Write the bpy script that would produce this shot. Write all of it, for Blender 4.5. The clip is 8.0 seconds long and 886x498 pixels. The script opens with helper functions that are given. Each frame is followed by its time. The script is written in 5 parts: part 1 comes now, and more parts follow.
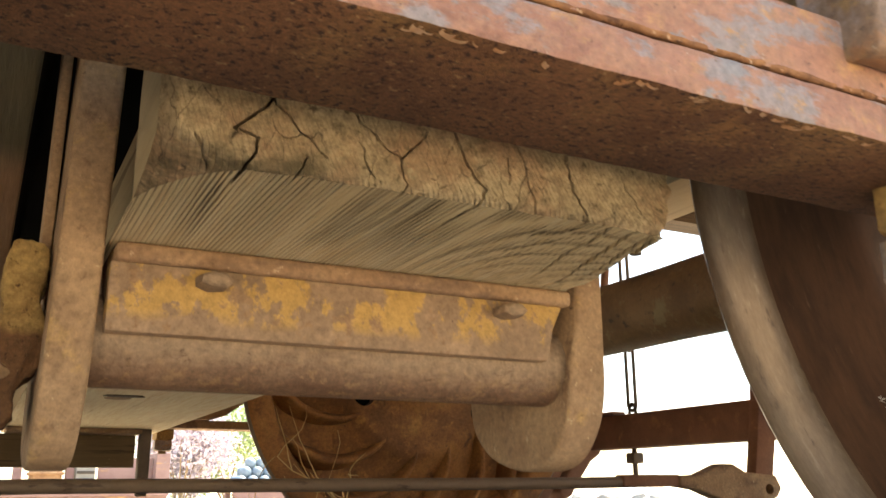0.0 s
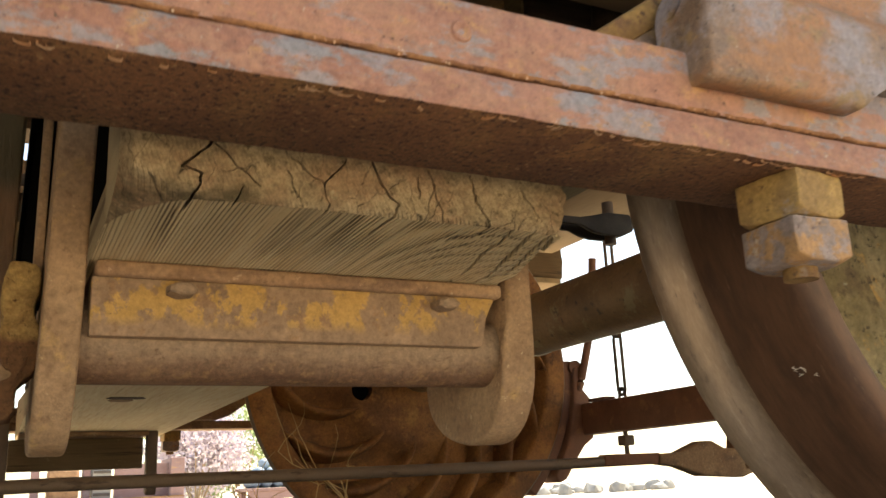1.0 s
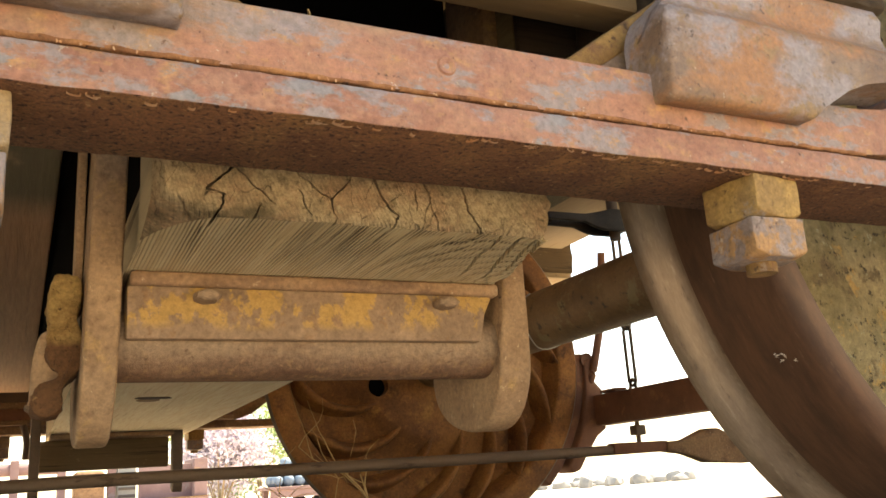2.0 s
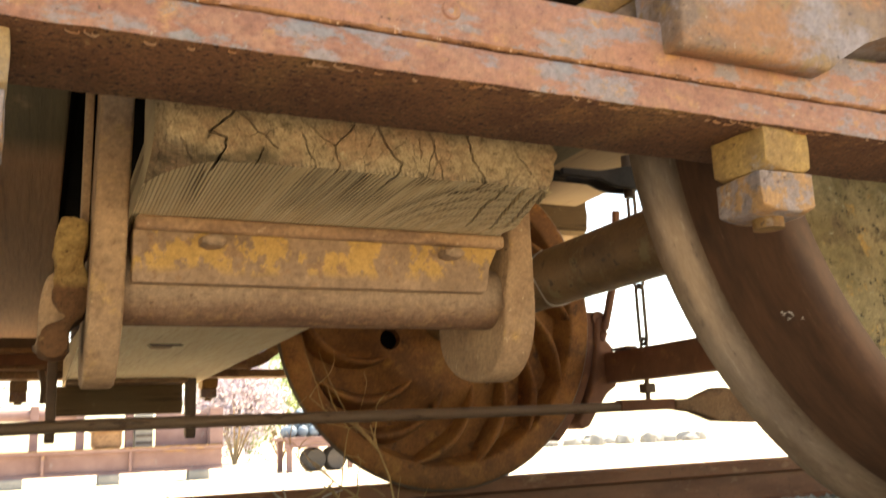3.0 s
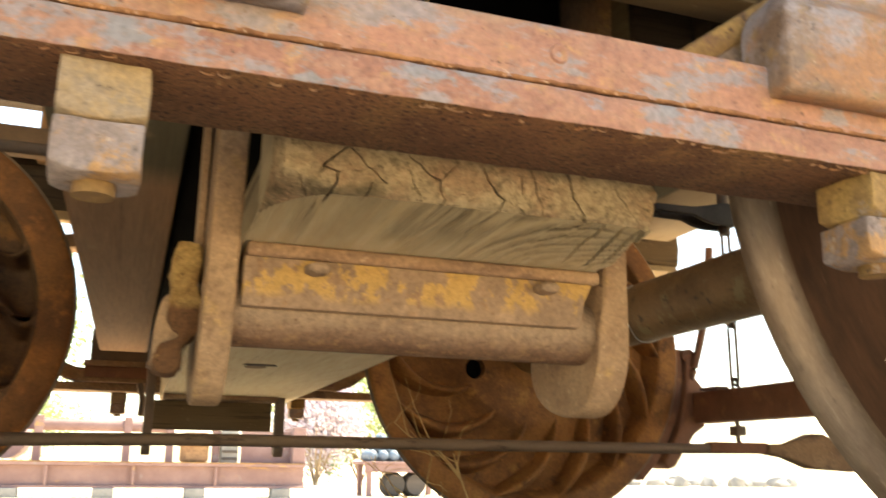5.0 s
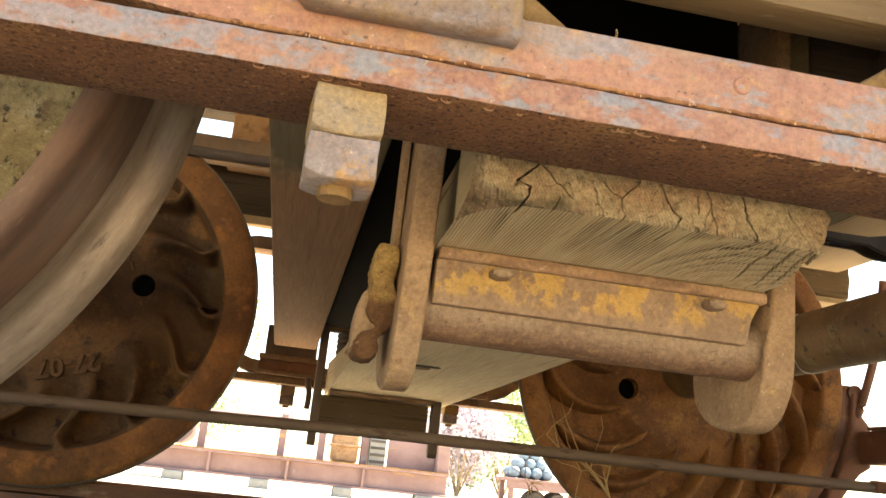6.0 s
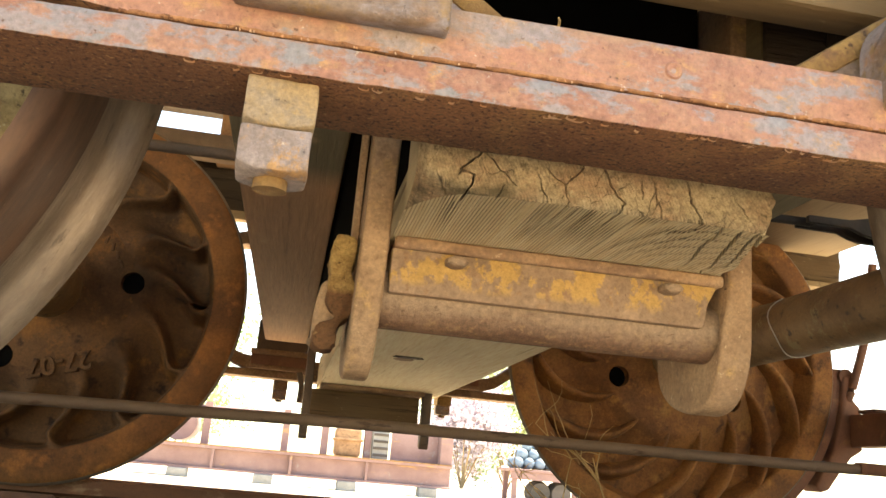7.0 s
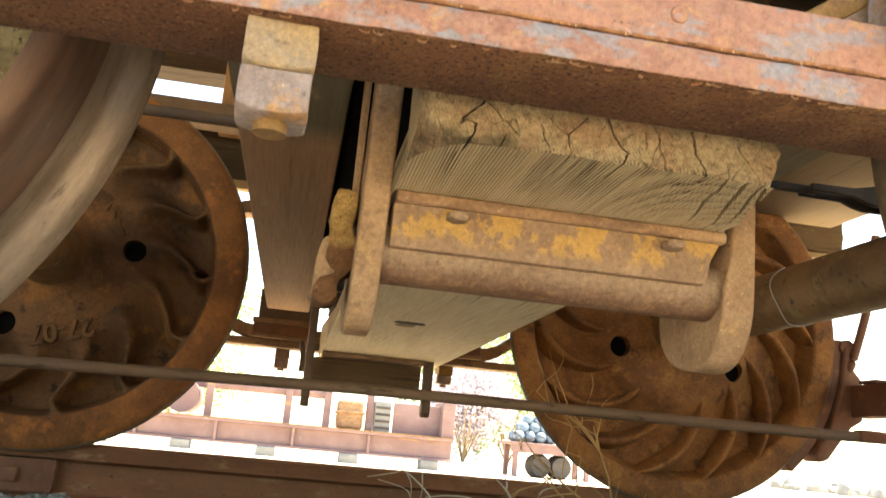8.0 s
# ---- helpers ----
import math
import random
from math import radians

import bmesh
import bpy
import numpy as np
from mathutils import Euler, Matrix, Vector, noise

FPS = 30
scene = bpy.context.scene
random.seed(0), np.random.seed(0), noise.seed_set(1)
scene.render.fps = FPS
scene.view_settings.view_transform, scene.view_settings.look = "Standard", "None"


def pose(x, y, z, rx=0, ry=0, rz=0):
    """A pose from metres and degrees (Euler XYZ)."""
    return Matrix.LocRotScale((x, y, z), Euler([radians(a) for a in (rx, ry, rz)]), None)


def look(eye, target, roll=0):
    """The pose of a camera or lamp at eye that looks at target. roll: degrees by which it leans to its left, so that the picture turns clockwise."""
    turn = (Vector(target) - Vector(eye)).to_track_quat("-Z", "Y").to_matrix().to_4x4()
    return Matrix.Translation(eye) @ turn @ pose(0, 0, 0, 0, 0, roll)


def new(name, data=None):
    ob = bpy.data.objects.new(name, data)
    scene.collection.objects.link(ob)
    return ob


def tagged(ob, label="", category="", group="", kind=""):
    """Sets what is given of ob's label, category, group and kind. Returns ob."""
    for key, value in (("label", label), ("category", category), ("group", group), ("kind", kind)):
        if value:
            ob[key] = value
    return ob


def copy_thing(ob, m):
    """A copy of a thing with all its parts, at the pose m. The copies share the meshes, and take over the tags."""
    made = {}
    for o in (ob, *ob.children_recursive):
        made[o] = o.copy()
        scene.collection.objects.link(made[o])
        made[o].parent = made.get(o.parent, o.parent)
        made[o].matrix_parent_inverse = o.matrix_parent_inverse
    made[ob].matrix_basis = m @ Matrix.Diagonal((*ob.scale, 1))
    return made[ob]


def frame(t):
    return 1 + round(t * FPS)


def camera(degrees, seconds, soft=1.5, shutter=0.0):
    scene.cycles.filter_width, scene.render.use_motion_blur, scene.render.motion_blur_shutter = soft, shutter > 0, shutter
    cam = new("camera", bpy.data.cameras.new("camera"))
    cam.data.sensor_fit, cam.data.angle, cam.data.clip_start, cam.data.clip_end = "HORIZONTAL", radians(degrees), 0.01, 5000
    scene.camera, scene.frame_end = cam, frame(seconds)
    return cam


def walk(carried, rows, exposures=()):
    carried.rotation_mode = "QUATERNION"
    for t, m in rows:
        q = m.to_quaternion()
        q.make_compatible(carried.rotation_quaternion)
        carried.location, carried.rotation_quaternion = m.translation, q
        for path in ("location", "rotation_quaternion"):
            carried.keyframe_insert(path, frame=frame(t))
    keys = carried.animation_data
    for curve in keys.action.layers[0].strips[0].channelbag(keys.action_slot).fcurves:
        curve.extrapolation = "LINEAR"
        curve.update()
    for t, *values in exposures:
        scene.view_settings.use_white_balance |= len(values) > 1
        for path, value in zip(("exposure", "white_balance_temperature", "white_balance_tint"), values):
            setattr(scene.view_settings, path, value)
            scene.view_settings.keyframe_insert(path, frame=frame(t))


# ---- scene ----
cam = camera(53.8, 8.0, 1.5, 0.5)
PATH = [
    (0, (-0.175, -0.216, 0.142), (0.724, 1.491, 0.669), -0.4),
    (0.5, (-0.173, -0.251, 0.124), (0.725, 1.46, 0.641), -1.4),
    (1, (-0.17, -0.302, 0.126), (0.716, 1.414, 0.642), -2.7),
    (1.5, (-0.184, -0.344, 0.128), (0.683, 1.382, 0.645), -3.4),
    (1.7, (-0.186, -0.352, 0.124), (0.675, 1.379, 0.638), -3.7),
    (2.8, (-0.178, -0.36, 0.105), (0.658, 1.392, 0.586), -3.2),
    (3, (-0.177, -0.358, 0.111), (0.649, 1.415, 0.528), -2.5),
    (3.5, (-0.175, -0.36, 0.113), (0.606, 1.445, 0.476), -2.3),
    (4, (-0.177, -0.362, 0.115), (0.589, 1.449, 0.48), -2.1),
    (4.2, (-0.178, -0.362, 0.114), (0.584, 1.45, 0.481), -1.8),
    (5.3, (-0.208, -0.375, 0.109), (0.319, 1.483, 0.63), 3.1),
    (5.5, (-0.221, -0.388, 0.091), (0.191, 1.501, 0.603), 4.5),
    (6, (-0.224, -0.415, 0.09), (0.079, 1.497, 0.592), 6.1),
    (6.5, (-0.198, -0.427, 0.094), (0.112, 1.485, 0.593), 5.7),
    (7, (-0.189, -0.427, 0.089), (0.11, 1.49, 0.575), 5.0),
    (7.5, (-0.185, -0.425, 0.087), (0.115, 1.495, 0.561), 4.9),
    (8, (-0.186, -0.42, 0.074), (0.115, 1.51, 0.506), 5.2),
]
walk(cam, [(t, look(eye, target, roll)) for t, eye, target, roll in PATH], [(0.0, 2.33, 7800, 7), (0.5, 2.6, 7200, 7), (1.0, 1.9, 8100, 7), (1.5, 2.2, 8300, 7.5), (3.0, 2.22, 8700, 8), (4.2, 2.22, 8700, 8), (5.5, 2.58, 8250, 5), (6.5, 2.56, 8200, 5), (7.5, 2.72, 8100, 5), (8.0, 2.66, 8150, 5)])

# ---- world, sun, exposure ----
SUN_EL, SUN_AZ = 63.0, 66.0   # degrees; azimuth from +y towards +x
world = bpy.data.worlds.new("sky_world")
scene.world = world
world.use_nodes = True
wn = world.node_tree.nodes
sky = wn.new("ShaderNodeTexSky")
sky.sky_type, sky.sun_disc = "NISHITA", False
sky.sun_elevation, sky.sun_rotation = radians(SUN_EL), radians(SUN_AZ)
wn["Background"].inputs["Strength"].default_value = 0.14
world.node_tree.links.new(sky.outputs[0], wn["Background"].inputs["Color"])
sun = new("sun", bpy.data.lights.new("sun", "SUN"))
sun.data.energy, sun.data.angle, sun.data.color = 4.2, radians(0.53), (1.0, 0.94, 0.85)
sdir = Vector((math.sin(radians(SUN_AZ)) * math.cos(radians(SUN_EL)), math.cos(radians(SUN_AZ)) * math.cos(radians(SUN_EL)), math.sin(radians(SUN_EL))))
sun.matrix_world = look(sdir * 30, (0, 0, 0))


# ---- materials ----
ISO, ALONG_X, ALONG_Y = (1, 1, 1), (0.25, 1, 1), (1, 0.06, 1)


def ramp_node(nt, stops):
    r = nt.nodes.new("ShaderNodeValToRGB")
    e = r.color_ramp.elements
    while len(e) < len(stops):
        e.new(0.5)
    for k, (p, c) in zip(e, stops):
        k.position, k.color = p, (*c, 1)
    return r


def noise_node(nt, coord, scale, detail=6.0, rough=0.6, stretch=(1, 1, 1), offset=(0, 0, 0)):
    mp = nt.nodes.new("ShaderNodeMapping")
    mp.inputs["Scale"].default_value = stretch
    mp.inputs["Location"].default_value = offset
    nt.links.new(coord, mp.inputs["Vector"])
    n = nt.nodes.new("ShaderNodeTexNoise")
    n.inputs["Scale"].default_value, n.inputs["Detail"].default_value, n.inputs["Roughness"].default_value = scale, detail, rough
    nt.links.new(mp.outputs[0], n.inputs["Vector"])
    return n


def mix_node(nt, fac, a, b, blend="MIX"):
    m = nt.nodes.new("ShaderNodeMix")
    m.data_type, m.blend_type = "RGBA", blend
    for socket, v in ((m.inputs[0], fac), (m.inputs[6], a), (m.inputs[7], b)):
        if isinstance(v, (int, float)):
            socket.default_value = v
        elif isinstance(v, tuple):
            socket.default_value = (*v, 1)
        else:
            nt.links.new(v, socket)
    return m.outputs[2]


def surface(name, layers, rough=(0.7, 0.9), metal=0.0, bump=0.3, bump_scale=220, bump_depth=0.0012, stretch=(1, 1, 1), pits=0.0, grain=0.15, band=None, rings=None, craze=None, polar=False, stain=None):
    """layers: (scale, lo, hi, colour a, colour b, stretch) mixed one over the other by noise masks."""
    m = bpy.data.materials.new(name)
    m.use_nodes = True
    nt = m.node_tree
    b = nt.nodes["Principled BSDF"]
    tc = nt.nodes.new("ShaderNodeTexCoord").outputs["Object"]
    rnd = nt.nodes.new("ShaderNodeObjectInfo").outputs["Random"]
    add = nt.nodes.new("ShaderNodeVectorMath")
    add.operation = "MULTIPLY_ADD"
    nt.links.new(rnd, add.inputs[0])
    add.inputs[1].default_value = (7.3, 3.1, 5.7)
    nt.links.new(tc, add.inputs[2])
    co = add.outputs[0]
    if polar:   # streaks run round the y axis
        sp = nt.nodes.new("ShaderNodeSeparateXYZ")
        nt.links.new(tc, sp.inputs[0])
        hyp, ang, cmb = nt.nodes.new("ShaderNodeVectorMath"), nt.nodes.new("ShaderNodeMath"), nt.nodes.new("ShaderNodeCombineXYZ")
        hyp.operation, ang.operation = "LENGTH", "ARCTAN2"
        flat = nt.nodes.new("ShaderNodeVectorMath")
        flat.operation = "MULTIPLY"
        flat.inputs[1].default_value = (1, 0, 1)
        nt.links.new(tc, flat.inputs[0]), nt.links.new(flat.outputs[0], hyp.inputs[0])
        nt.links.new(sp.outputs[2], ang.inputs[0]), nt.links.new(sp.outputs[0], ang.inputs[1])
        slow = nt.nodes.new("ShaderNodeMath")
        slow.operation = "MULTIPLY"
        slow.inputs[1].default_value = 0.09
        nt.links.new(ang.outputs[0], slow.inputs[0])
        nt.links.new(hyp.outputs["Value"], cmb.inputs[0]), nt.links.new(sp.outputs[1], cmb.inputs[1]), nt.links.new(slow.outputs[0], cmb.inputs[2])
        co = cmb.outputs[0]
    col = None
    for k, (scale, lo, hi, ca, cb, st) in enumerate(layers):
        n = noise_node(nt, co, scale, 10, 0.68, st, (k * 3.7, k * 1.9, k * 2.3))
        mr = nt.nodes.new("ShaderNodeMapRange")
        mr.inputs[1].default_value, mr.inputs[2].default_value = lo, hi
        mr.interpolation_type = "SMOOTHSTEP"
        nt.links.new(n.outputs[0], mr.inputs[0])
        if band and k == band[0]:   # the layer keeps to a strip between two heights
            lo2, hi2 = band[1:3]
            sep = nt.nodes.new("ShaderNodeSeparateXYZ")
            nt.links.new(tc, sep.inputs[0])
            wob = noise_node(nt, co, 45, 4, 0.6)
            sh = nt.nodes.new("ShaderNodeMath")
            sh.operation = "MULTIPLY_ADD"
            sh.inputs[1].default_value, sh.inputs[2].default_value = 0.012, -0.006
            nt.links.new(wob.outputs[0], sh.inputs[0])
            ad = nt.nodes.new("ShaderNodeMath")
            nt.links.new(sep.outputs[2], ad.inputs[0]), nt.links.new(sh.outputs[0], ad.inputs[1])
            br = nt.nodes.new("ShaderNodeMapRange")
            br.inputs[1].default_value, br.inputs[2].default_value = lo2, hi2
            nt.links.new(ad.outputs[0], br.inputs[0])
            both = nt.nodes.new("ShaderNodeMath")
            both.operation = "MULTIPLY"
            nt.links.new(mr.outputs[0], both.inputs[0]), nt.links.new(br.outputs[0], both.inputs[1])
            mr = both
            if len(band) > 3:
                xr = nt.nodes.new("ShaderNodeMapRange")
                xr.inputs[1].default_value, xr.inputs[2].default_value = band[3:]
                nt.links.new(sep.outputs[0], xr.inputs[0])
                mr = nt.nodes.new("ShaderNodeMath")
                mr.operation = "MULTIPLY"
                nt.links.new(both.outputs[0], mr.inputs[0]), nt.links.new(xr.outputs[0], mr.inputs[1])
        if stain and k == stain[0]:   # the layer fades out along the timber
            ss, yr, ym = nt.nodes.new("ShaderNodeSeparateXYZ"), nt.nodes.new("ShaderNodeMapRange"), nt.nodes.new("ShaderNodeMath")
            nt.links.new(tc, ss.inputs[0]), nt.links.new(ss.outputs[1], yr.inputs[0])
            yr.inputs[1].default_value, yr.inputs[2].default_value = stain[1:]
            ym.operation = "MULTIPLY"
            nt.links.new(mr.outputs[0], ym.inputs[0]), nt.links.new(yr.outputs[0], ym.inputs[1])
            mr = ym
        if col is None:
            col = mix_node(nt, mr.outputs[0], ca, cb)
        else:
            col = mix_node(nt, mr.outputs[0], col, cb if ca is None else ca)
    fine = noise_node(nt, co, bump_scale, 8, 0.78, stretch)
    col = mix_node(nt, grain, col, ramp_out(nt, fine.outputs[0], 0.3, 0.75), "OVERLAY")
    hgt = fine.outputs[0]
    if pits:
        v = nt.nodes.new("ShaderNodeTexVoronoi")
        v.inputs["Scale"].default_value = pits
        nt.links.new(co, v.inputs["Vector"])
        mr = nt.nodes.new("ShaderNodeMapRange")
        mr.inputs[1].default_value, mr.inputs[2].default_value = 0.1, 0.45
        nt.links.new(v.outputs["Distance"], mr.inputs[0])
        mu = nt.nodes.new("ShaderNodeMath")
        mu.operation = "MULTIPLY"
        nt.links.new(hgt, mu.inputs[0]), nt.links.new(mr.outputs[0], mu.inputs[1])
        hgt = mu.outputs[0]
        col = mix_node(nt, 0.4, col, ramp_out(nt, mr.outputs[0], 0.0, 1.0), "MULTIPLY")
    if rings:   # growth rings of a log round an axis along y, weathered out most near the sawn end
        cx, cz, period, tint, fade = rings
        wob = noise_node(nt, tc, 16, 4, 0.55, (1, 0.12, 1))
        v1 = nt.nodes.new("ShaderNodeVectorMath")
        v1.operation = "MULTIPLY_ADD"
        v1.inputs[1].default_value = (0.008, 0.008, 0.008)
        nt.links.new(wob.outputs["Color"], v1.inputs[0]), nt.links.new(tc, v1.inputs[2])
        v2 = nt.nodes.new("ShaderNodeVectorMath")
        v2.operation = "MULTIPLY_ADD"
        v2.inputs[1].default_value, v2.inputs[2].default_value = (1, 0, 1), (-cx - 0.004, 0, -cz - 0.004)
        nt.links.new(v1.outputs[0], v2.inputs[0])
        ln = nt.nodes.new("ShaderNodeVectorMath")
        ln.operation = "LENGTH"
        nt.links.new(v2.outputs[0], ln.inputs[0])
        ph = nt.nodes.new("ShaderNodeMath")
        ph.operation = "MULTIPLY"
        ph.inputs[1].default_value = 2 * math.pi / period
        nt.links.new(ln.outputs["Value"], ph.inputs[0])
        sn = nt.nodes.new("ShaderNodeMath")
        sn.operation = "SINE"
        nt.links.new(ph.outputs[0], sn.inputs[0])
        up = nt.nodes.new("ShaderNodeMapRange")
        up.inputs[1].default_value, up.inputs[2].default_value = 0.30, 1.0
        nt.links.new(sn.outputs[0], up.inputs[0])
        sp2 = nt.nodes.new("ShaderNodeSeparateXYZ")
        nt.links.new(tc, sp2.inputs[0])
        fd = nt.nodes.new("ShaderNodeMapRange")
        fd.inputs[1].default_value, fd.inputs[2].default_value, fd.inputs[3].default_value, fd.inputs[4].default_value = fade
        nt.links.new(sp2.outputs[1], fd.inputs[0])
        patch = noise_node(nt, tc, 24, 5, 0.6, (1, 0.3, 1), (4, 2, 9))
        pm = nt.nodes.new("ShaderNodeMapRange")
        pm.inputs[1].default_value, pm.inputs[2].default_value, pm.inputs[3].default_value = 0.36, 0.60, 0.5
        nt.links.new(patch.outputs[0], pm.inputs[0])
        k1, k2 = nt.nodes.new("ShaderNodeMath"), nt.nodes.new("ShaderNodeMath")
        k1.operation = k2.operation = "MULTIPLY"
        nt.links.new(up.outputs[0], k1.inputs[0]), nt.links.new(fd.outputs[0], k1.inputs[1])
        nt.links.new(k1.outputs[0], k2.inputs[0]), nt.links.new(pm.outputs[0], k2.inputs[1])
        k3 = nt.nodes.new("ShaderNodeMath")
        k3.operation = "MULTIPLY"
        nt.links.new(fd.outputs[0], k3.inputs[0])
        k3.inputs[1].default_value = 0.9
        col = mix_node(nt, k3.outputs[0], col, mix_node(nt, 0.75, col, (0.395, 0.282, 0.135)))
        col = mix_node(nt, k2.outputs[0], col, tint)
        sub = nt.nodes.new("ShaderNodeMath")
        sub.operation = "SUBTRACT"
        nt.links.new(hgt, sub.inputs[0]), nt.links.new(k2.outputs[0], sub.inputs[1])
        hgt = sub.outputs[0]
    if craze:   # a net of fine drying cracks
        cs, stc, tint = craze
        wob = noise_node(nt, tc, 120, 3, 0.6)
        v1 = nt.nodes.new("ShaderNodeVectorMath")
        v1.operation = "MULTIPLY_ADD"
        v1.inputs[1].default_value = (0.006, 0.006, 0.006)
        nt.links.new(wob.outputs["Color"], v1.inputs[0]), nt.links.new(tc, v1.inputs[2])
        v2 = nt.nodes.new("ShaderNodeMapping")
        v2.inputs["Scale"].default_value = stc
        v2.inputs["Rotation"].default_value = (0, radians(-20), 0)
        nt.links.new(v1.outputs[0], v2.inputs["Vector"])
        vo = nt.nodes.new("ShaderNodeTexVoronoi")
        vo.feature = "DISTANCE_TO_EDGE"
        vo.inputs["Scale"].default_value = cs
        nt.links.new(v2.outputs[0], vo.inputs["Vector"])
        ed = nt.nodes.new("ShaderNodeMapRange")
        ed.inputs[1].default_value, ed.inputs[2].default_value, ed.inputs[3].default_value, ed.inputs[4].default_value = 0.0, 0.015, 0.7, 0.0
        nt.links.new(vo.outputs["Distance"], ed.inputs[0])
        patch = noise_node(nt, tc, 30, 4, 0.6, ISO, (1, 6, 3))
        pm = nt.nodes.new("ShaderNodeMapRange")
        pm.inputs[1].default_value, pm.inputs[2].default_value = 0.46, 0.55
        nt.links.new(patch.outputs[0], pm.inputs[0])
        k1 = nt.nodes.new("ShaderNodeMath")
        k1.operation = "MULTIPLY"
        nt.links.new(ed.outputs[0], k1.inputs[0]), nt.links.new(pm.outputs[0], k1.inputs[1])
        col = mix_node(nt, k1.outputs[0], col, tint)
        sub = nt.nodes.new("ShaderNodeMath")
        sub.operation = "SUBTRACT"
        nt.links.new(hgt, sub.inputs[0]), nt.links.new(k1.outputs[0], sub.inputs[1])
        hgt = sub.outputs[0]
    nt.links.new(col, b.inputs["Base Color"])
    rr = nt.nodes.new("ShaderNodeMapRange")
    rr.inputs[3].default_value, rr.inputs[4].default_value = rough
    nt.links.new(fine.outputs[0], rr.inputs[0])
    nt.links.new(rr.outputs[0], b.inputs["Roughness"])
    b.inputs["Metallic"].default_value = metal
    b.inputs["Specular IOR Level"].default_value = 0.06 if rough[0] >= 0.9 else 0.25 if rough[0] >= 0.6 else 0.5
    bp = nt.nodes.new("ShaderNodeBump")
    bp.inputs["Strength"].default_value, bp.inputs["Distance"].default_value = bump, bump_depth
    nt.links.new(hgt, bp.inputs["Height"])
    nt.links.new(bp.outputs[0], b.inputs["Normal"])
    return m


def ramp_out(nt, val, lo, hi):
    r = ramp_node(nt, [(lo, (0.0, 0.0, 0.0)), (hi, (1.0, 1.0, 1.0))])
    nt.links.new(val, r.inputs[0])
    return r.outputs[0]


M = {}
M["bar_face"] = surface("faded_red_paint", [(12, 0.38, 0.62, (0.225, 0.097, 0.060), (0.305, 0.142, 0.092), (0.5, 1, 1)), (42, 0.50, 0.57, (0.218, 0.172, 0.166), None, (0.38, 1, 1)), (75, 0.50, 0.59, (0.275, 0.133, 0.083), None, (0.6, 1, 1)), (80, 0.54, 0.68, (0.343, 0.178, 0.076), None, (0.6, 1, 1)), (8, 0.56, 0.74, (0.275, 0.178, 0.112), None, (0.5, 1, 1)), (36, 0.575, 0.63, (0.192, 0.172, 0.172), None, (0.45, 1, 1)), (190, 0.60, 0.69, (0.106, 0.053, 0.033), None, ISO), (170, 0.63, 0.70, (0.367, 0.281, 0.213), None, ISO)], (0.5, 0.75), 0.0, 0.8, 260, 0.0016, ISO, 0.0, 0.4)
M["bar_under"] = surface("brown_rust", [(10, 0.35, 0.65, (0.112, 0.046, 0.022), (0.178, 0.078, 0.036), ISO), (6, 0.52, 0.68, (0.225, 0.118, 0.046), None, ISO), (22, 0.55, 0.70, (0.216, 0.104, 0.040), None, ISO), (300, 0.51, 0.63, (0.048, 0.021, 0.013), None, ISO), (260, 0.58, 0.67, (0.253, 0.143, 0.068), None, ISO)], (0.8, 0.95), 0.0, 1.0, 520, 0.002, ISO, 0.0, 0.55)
M["saddle"] = surface("dusty_brown_iron", [(14, 0.35, 0.65, (0.230, 0.131, 0.073), (0.330, 0.204, 0.114), ISO), (34, 0.54, 0.66, (0.178, 0.104, 0.063), None, (0.5, 1, 1)), (130, 0.60, 0.67, (0.381, 0.263, 0.168), None, ISO), (120, 0.63, 0.71, (0.110, 0.064, 0.038), None, ISO)], (0.65, 0.9), 0.0, 0.8, 260, 0.0014, ISO, 0.0, 0.4)
# pin: dust and painted light on the upper half, rust and painted shade below
M["pin"] = surface("rusty_pin_shaded_below", [(30, 0.35, 0.65, (0.118, 0.058, 0.033), (0.205, 0.112, 0.064), (0.5, 1, 1)), (110, 0.52, 0.62, (0.231, 0.127, 0.061), None, ISO), (60, 0.22, 0.50, (0.275, 0.182, 0.116), None, (0.15, 1, 1)), (170, 0.58, 0.68, (0.132, 0.075, 0.044), None, (0.4, 1, 1))], (0.65, 0.9), 0.0, 1.0, 260, 0.002, ISO, 0.0, 0.42, (2, 0.1950, 0.2110))
M["yellow_worn"] = surface("worn_yellow_paint_on_iron", [(14, 0.35, 0.65, (0.185, 0.114, 0.068), (0.265, 0.167, 0.102), ISO), (27, 0.492, 0.522, (0.345, 0.200, 0.064), None, (1.0, 1, 0.8)), (90, 0.55, 0.63, (0.212, 0.122, 0.066), None, ISO), (160, 0.64, 0.70, (0.100, 0.058, 0.036), None, ISO)], (0.6, 0.85), 0.0, 0.6, 240, 0.0012, ISO, 0.0, 0.38, (1, 0.2215, 0.2290))
M["ochre_rust"] = surface("ochre_rust", [(16, 0.4, 0.6, (0.185, 0.100, 0.038), (0.27, 0.158, 0.056), ISO), (30, 0.52, 0.62, (0.155, 0.082, 0.042), None, ISO), (26, 0.60, 0.66, (0.24, 0.19, 0.15), None, ISO), (130, 0.58, 0.67, (0.075, 0.040, 0.022), None, ISO)], (0.75, 0.92), 0.0, 0.9, 260, 0.002, ISO, 0.0, 0.3)
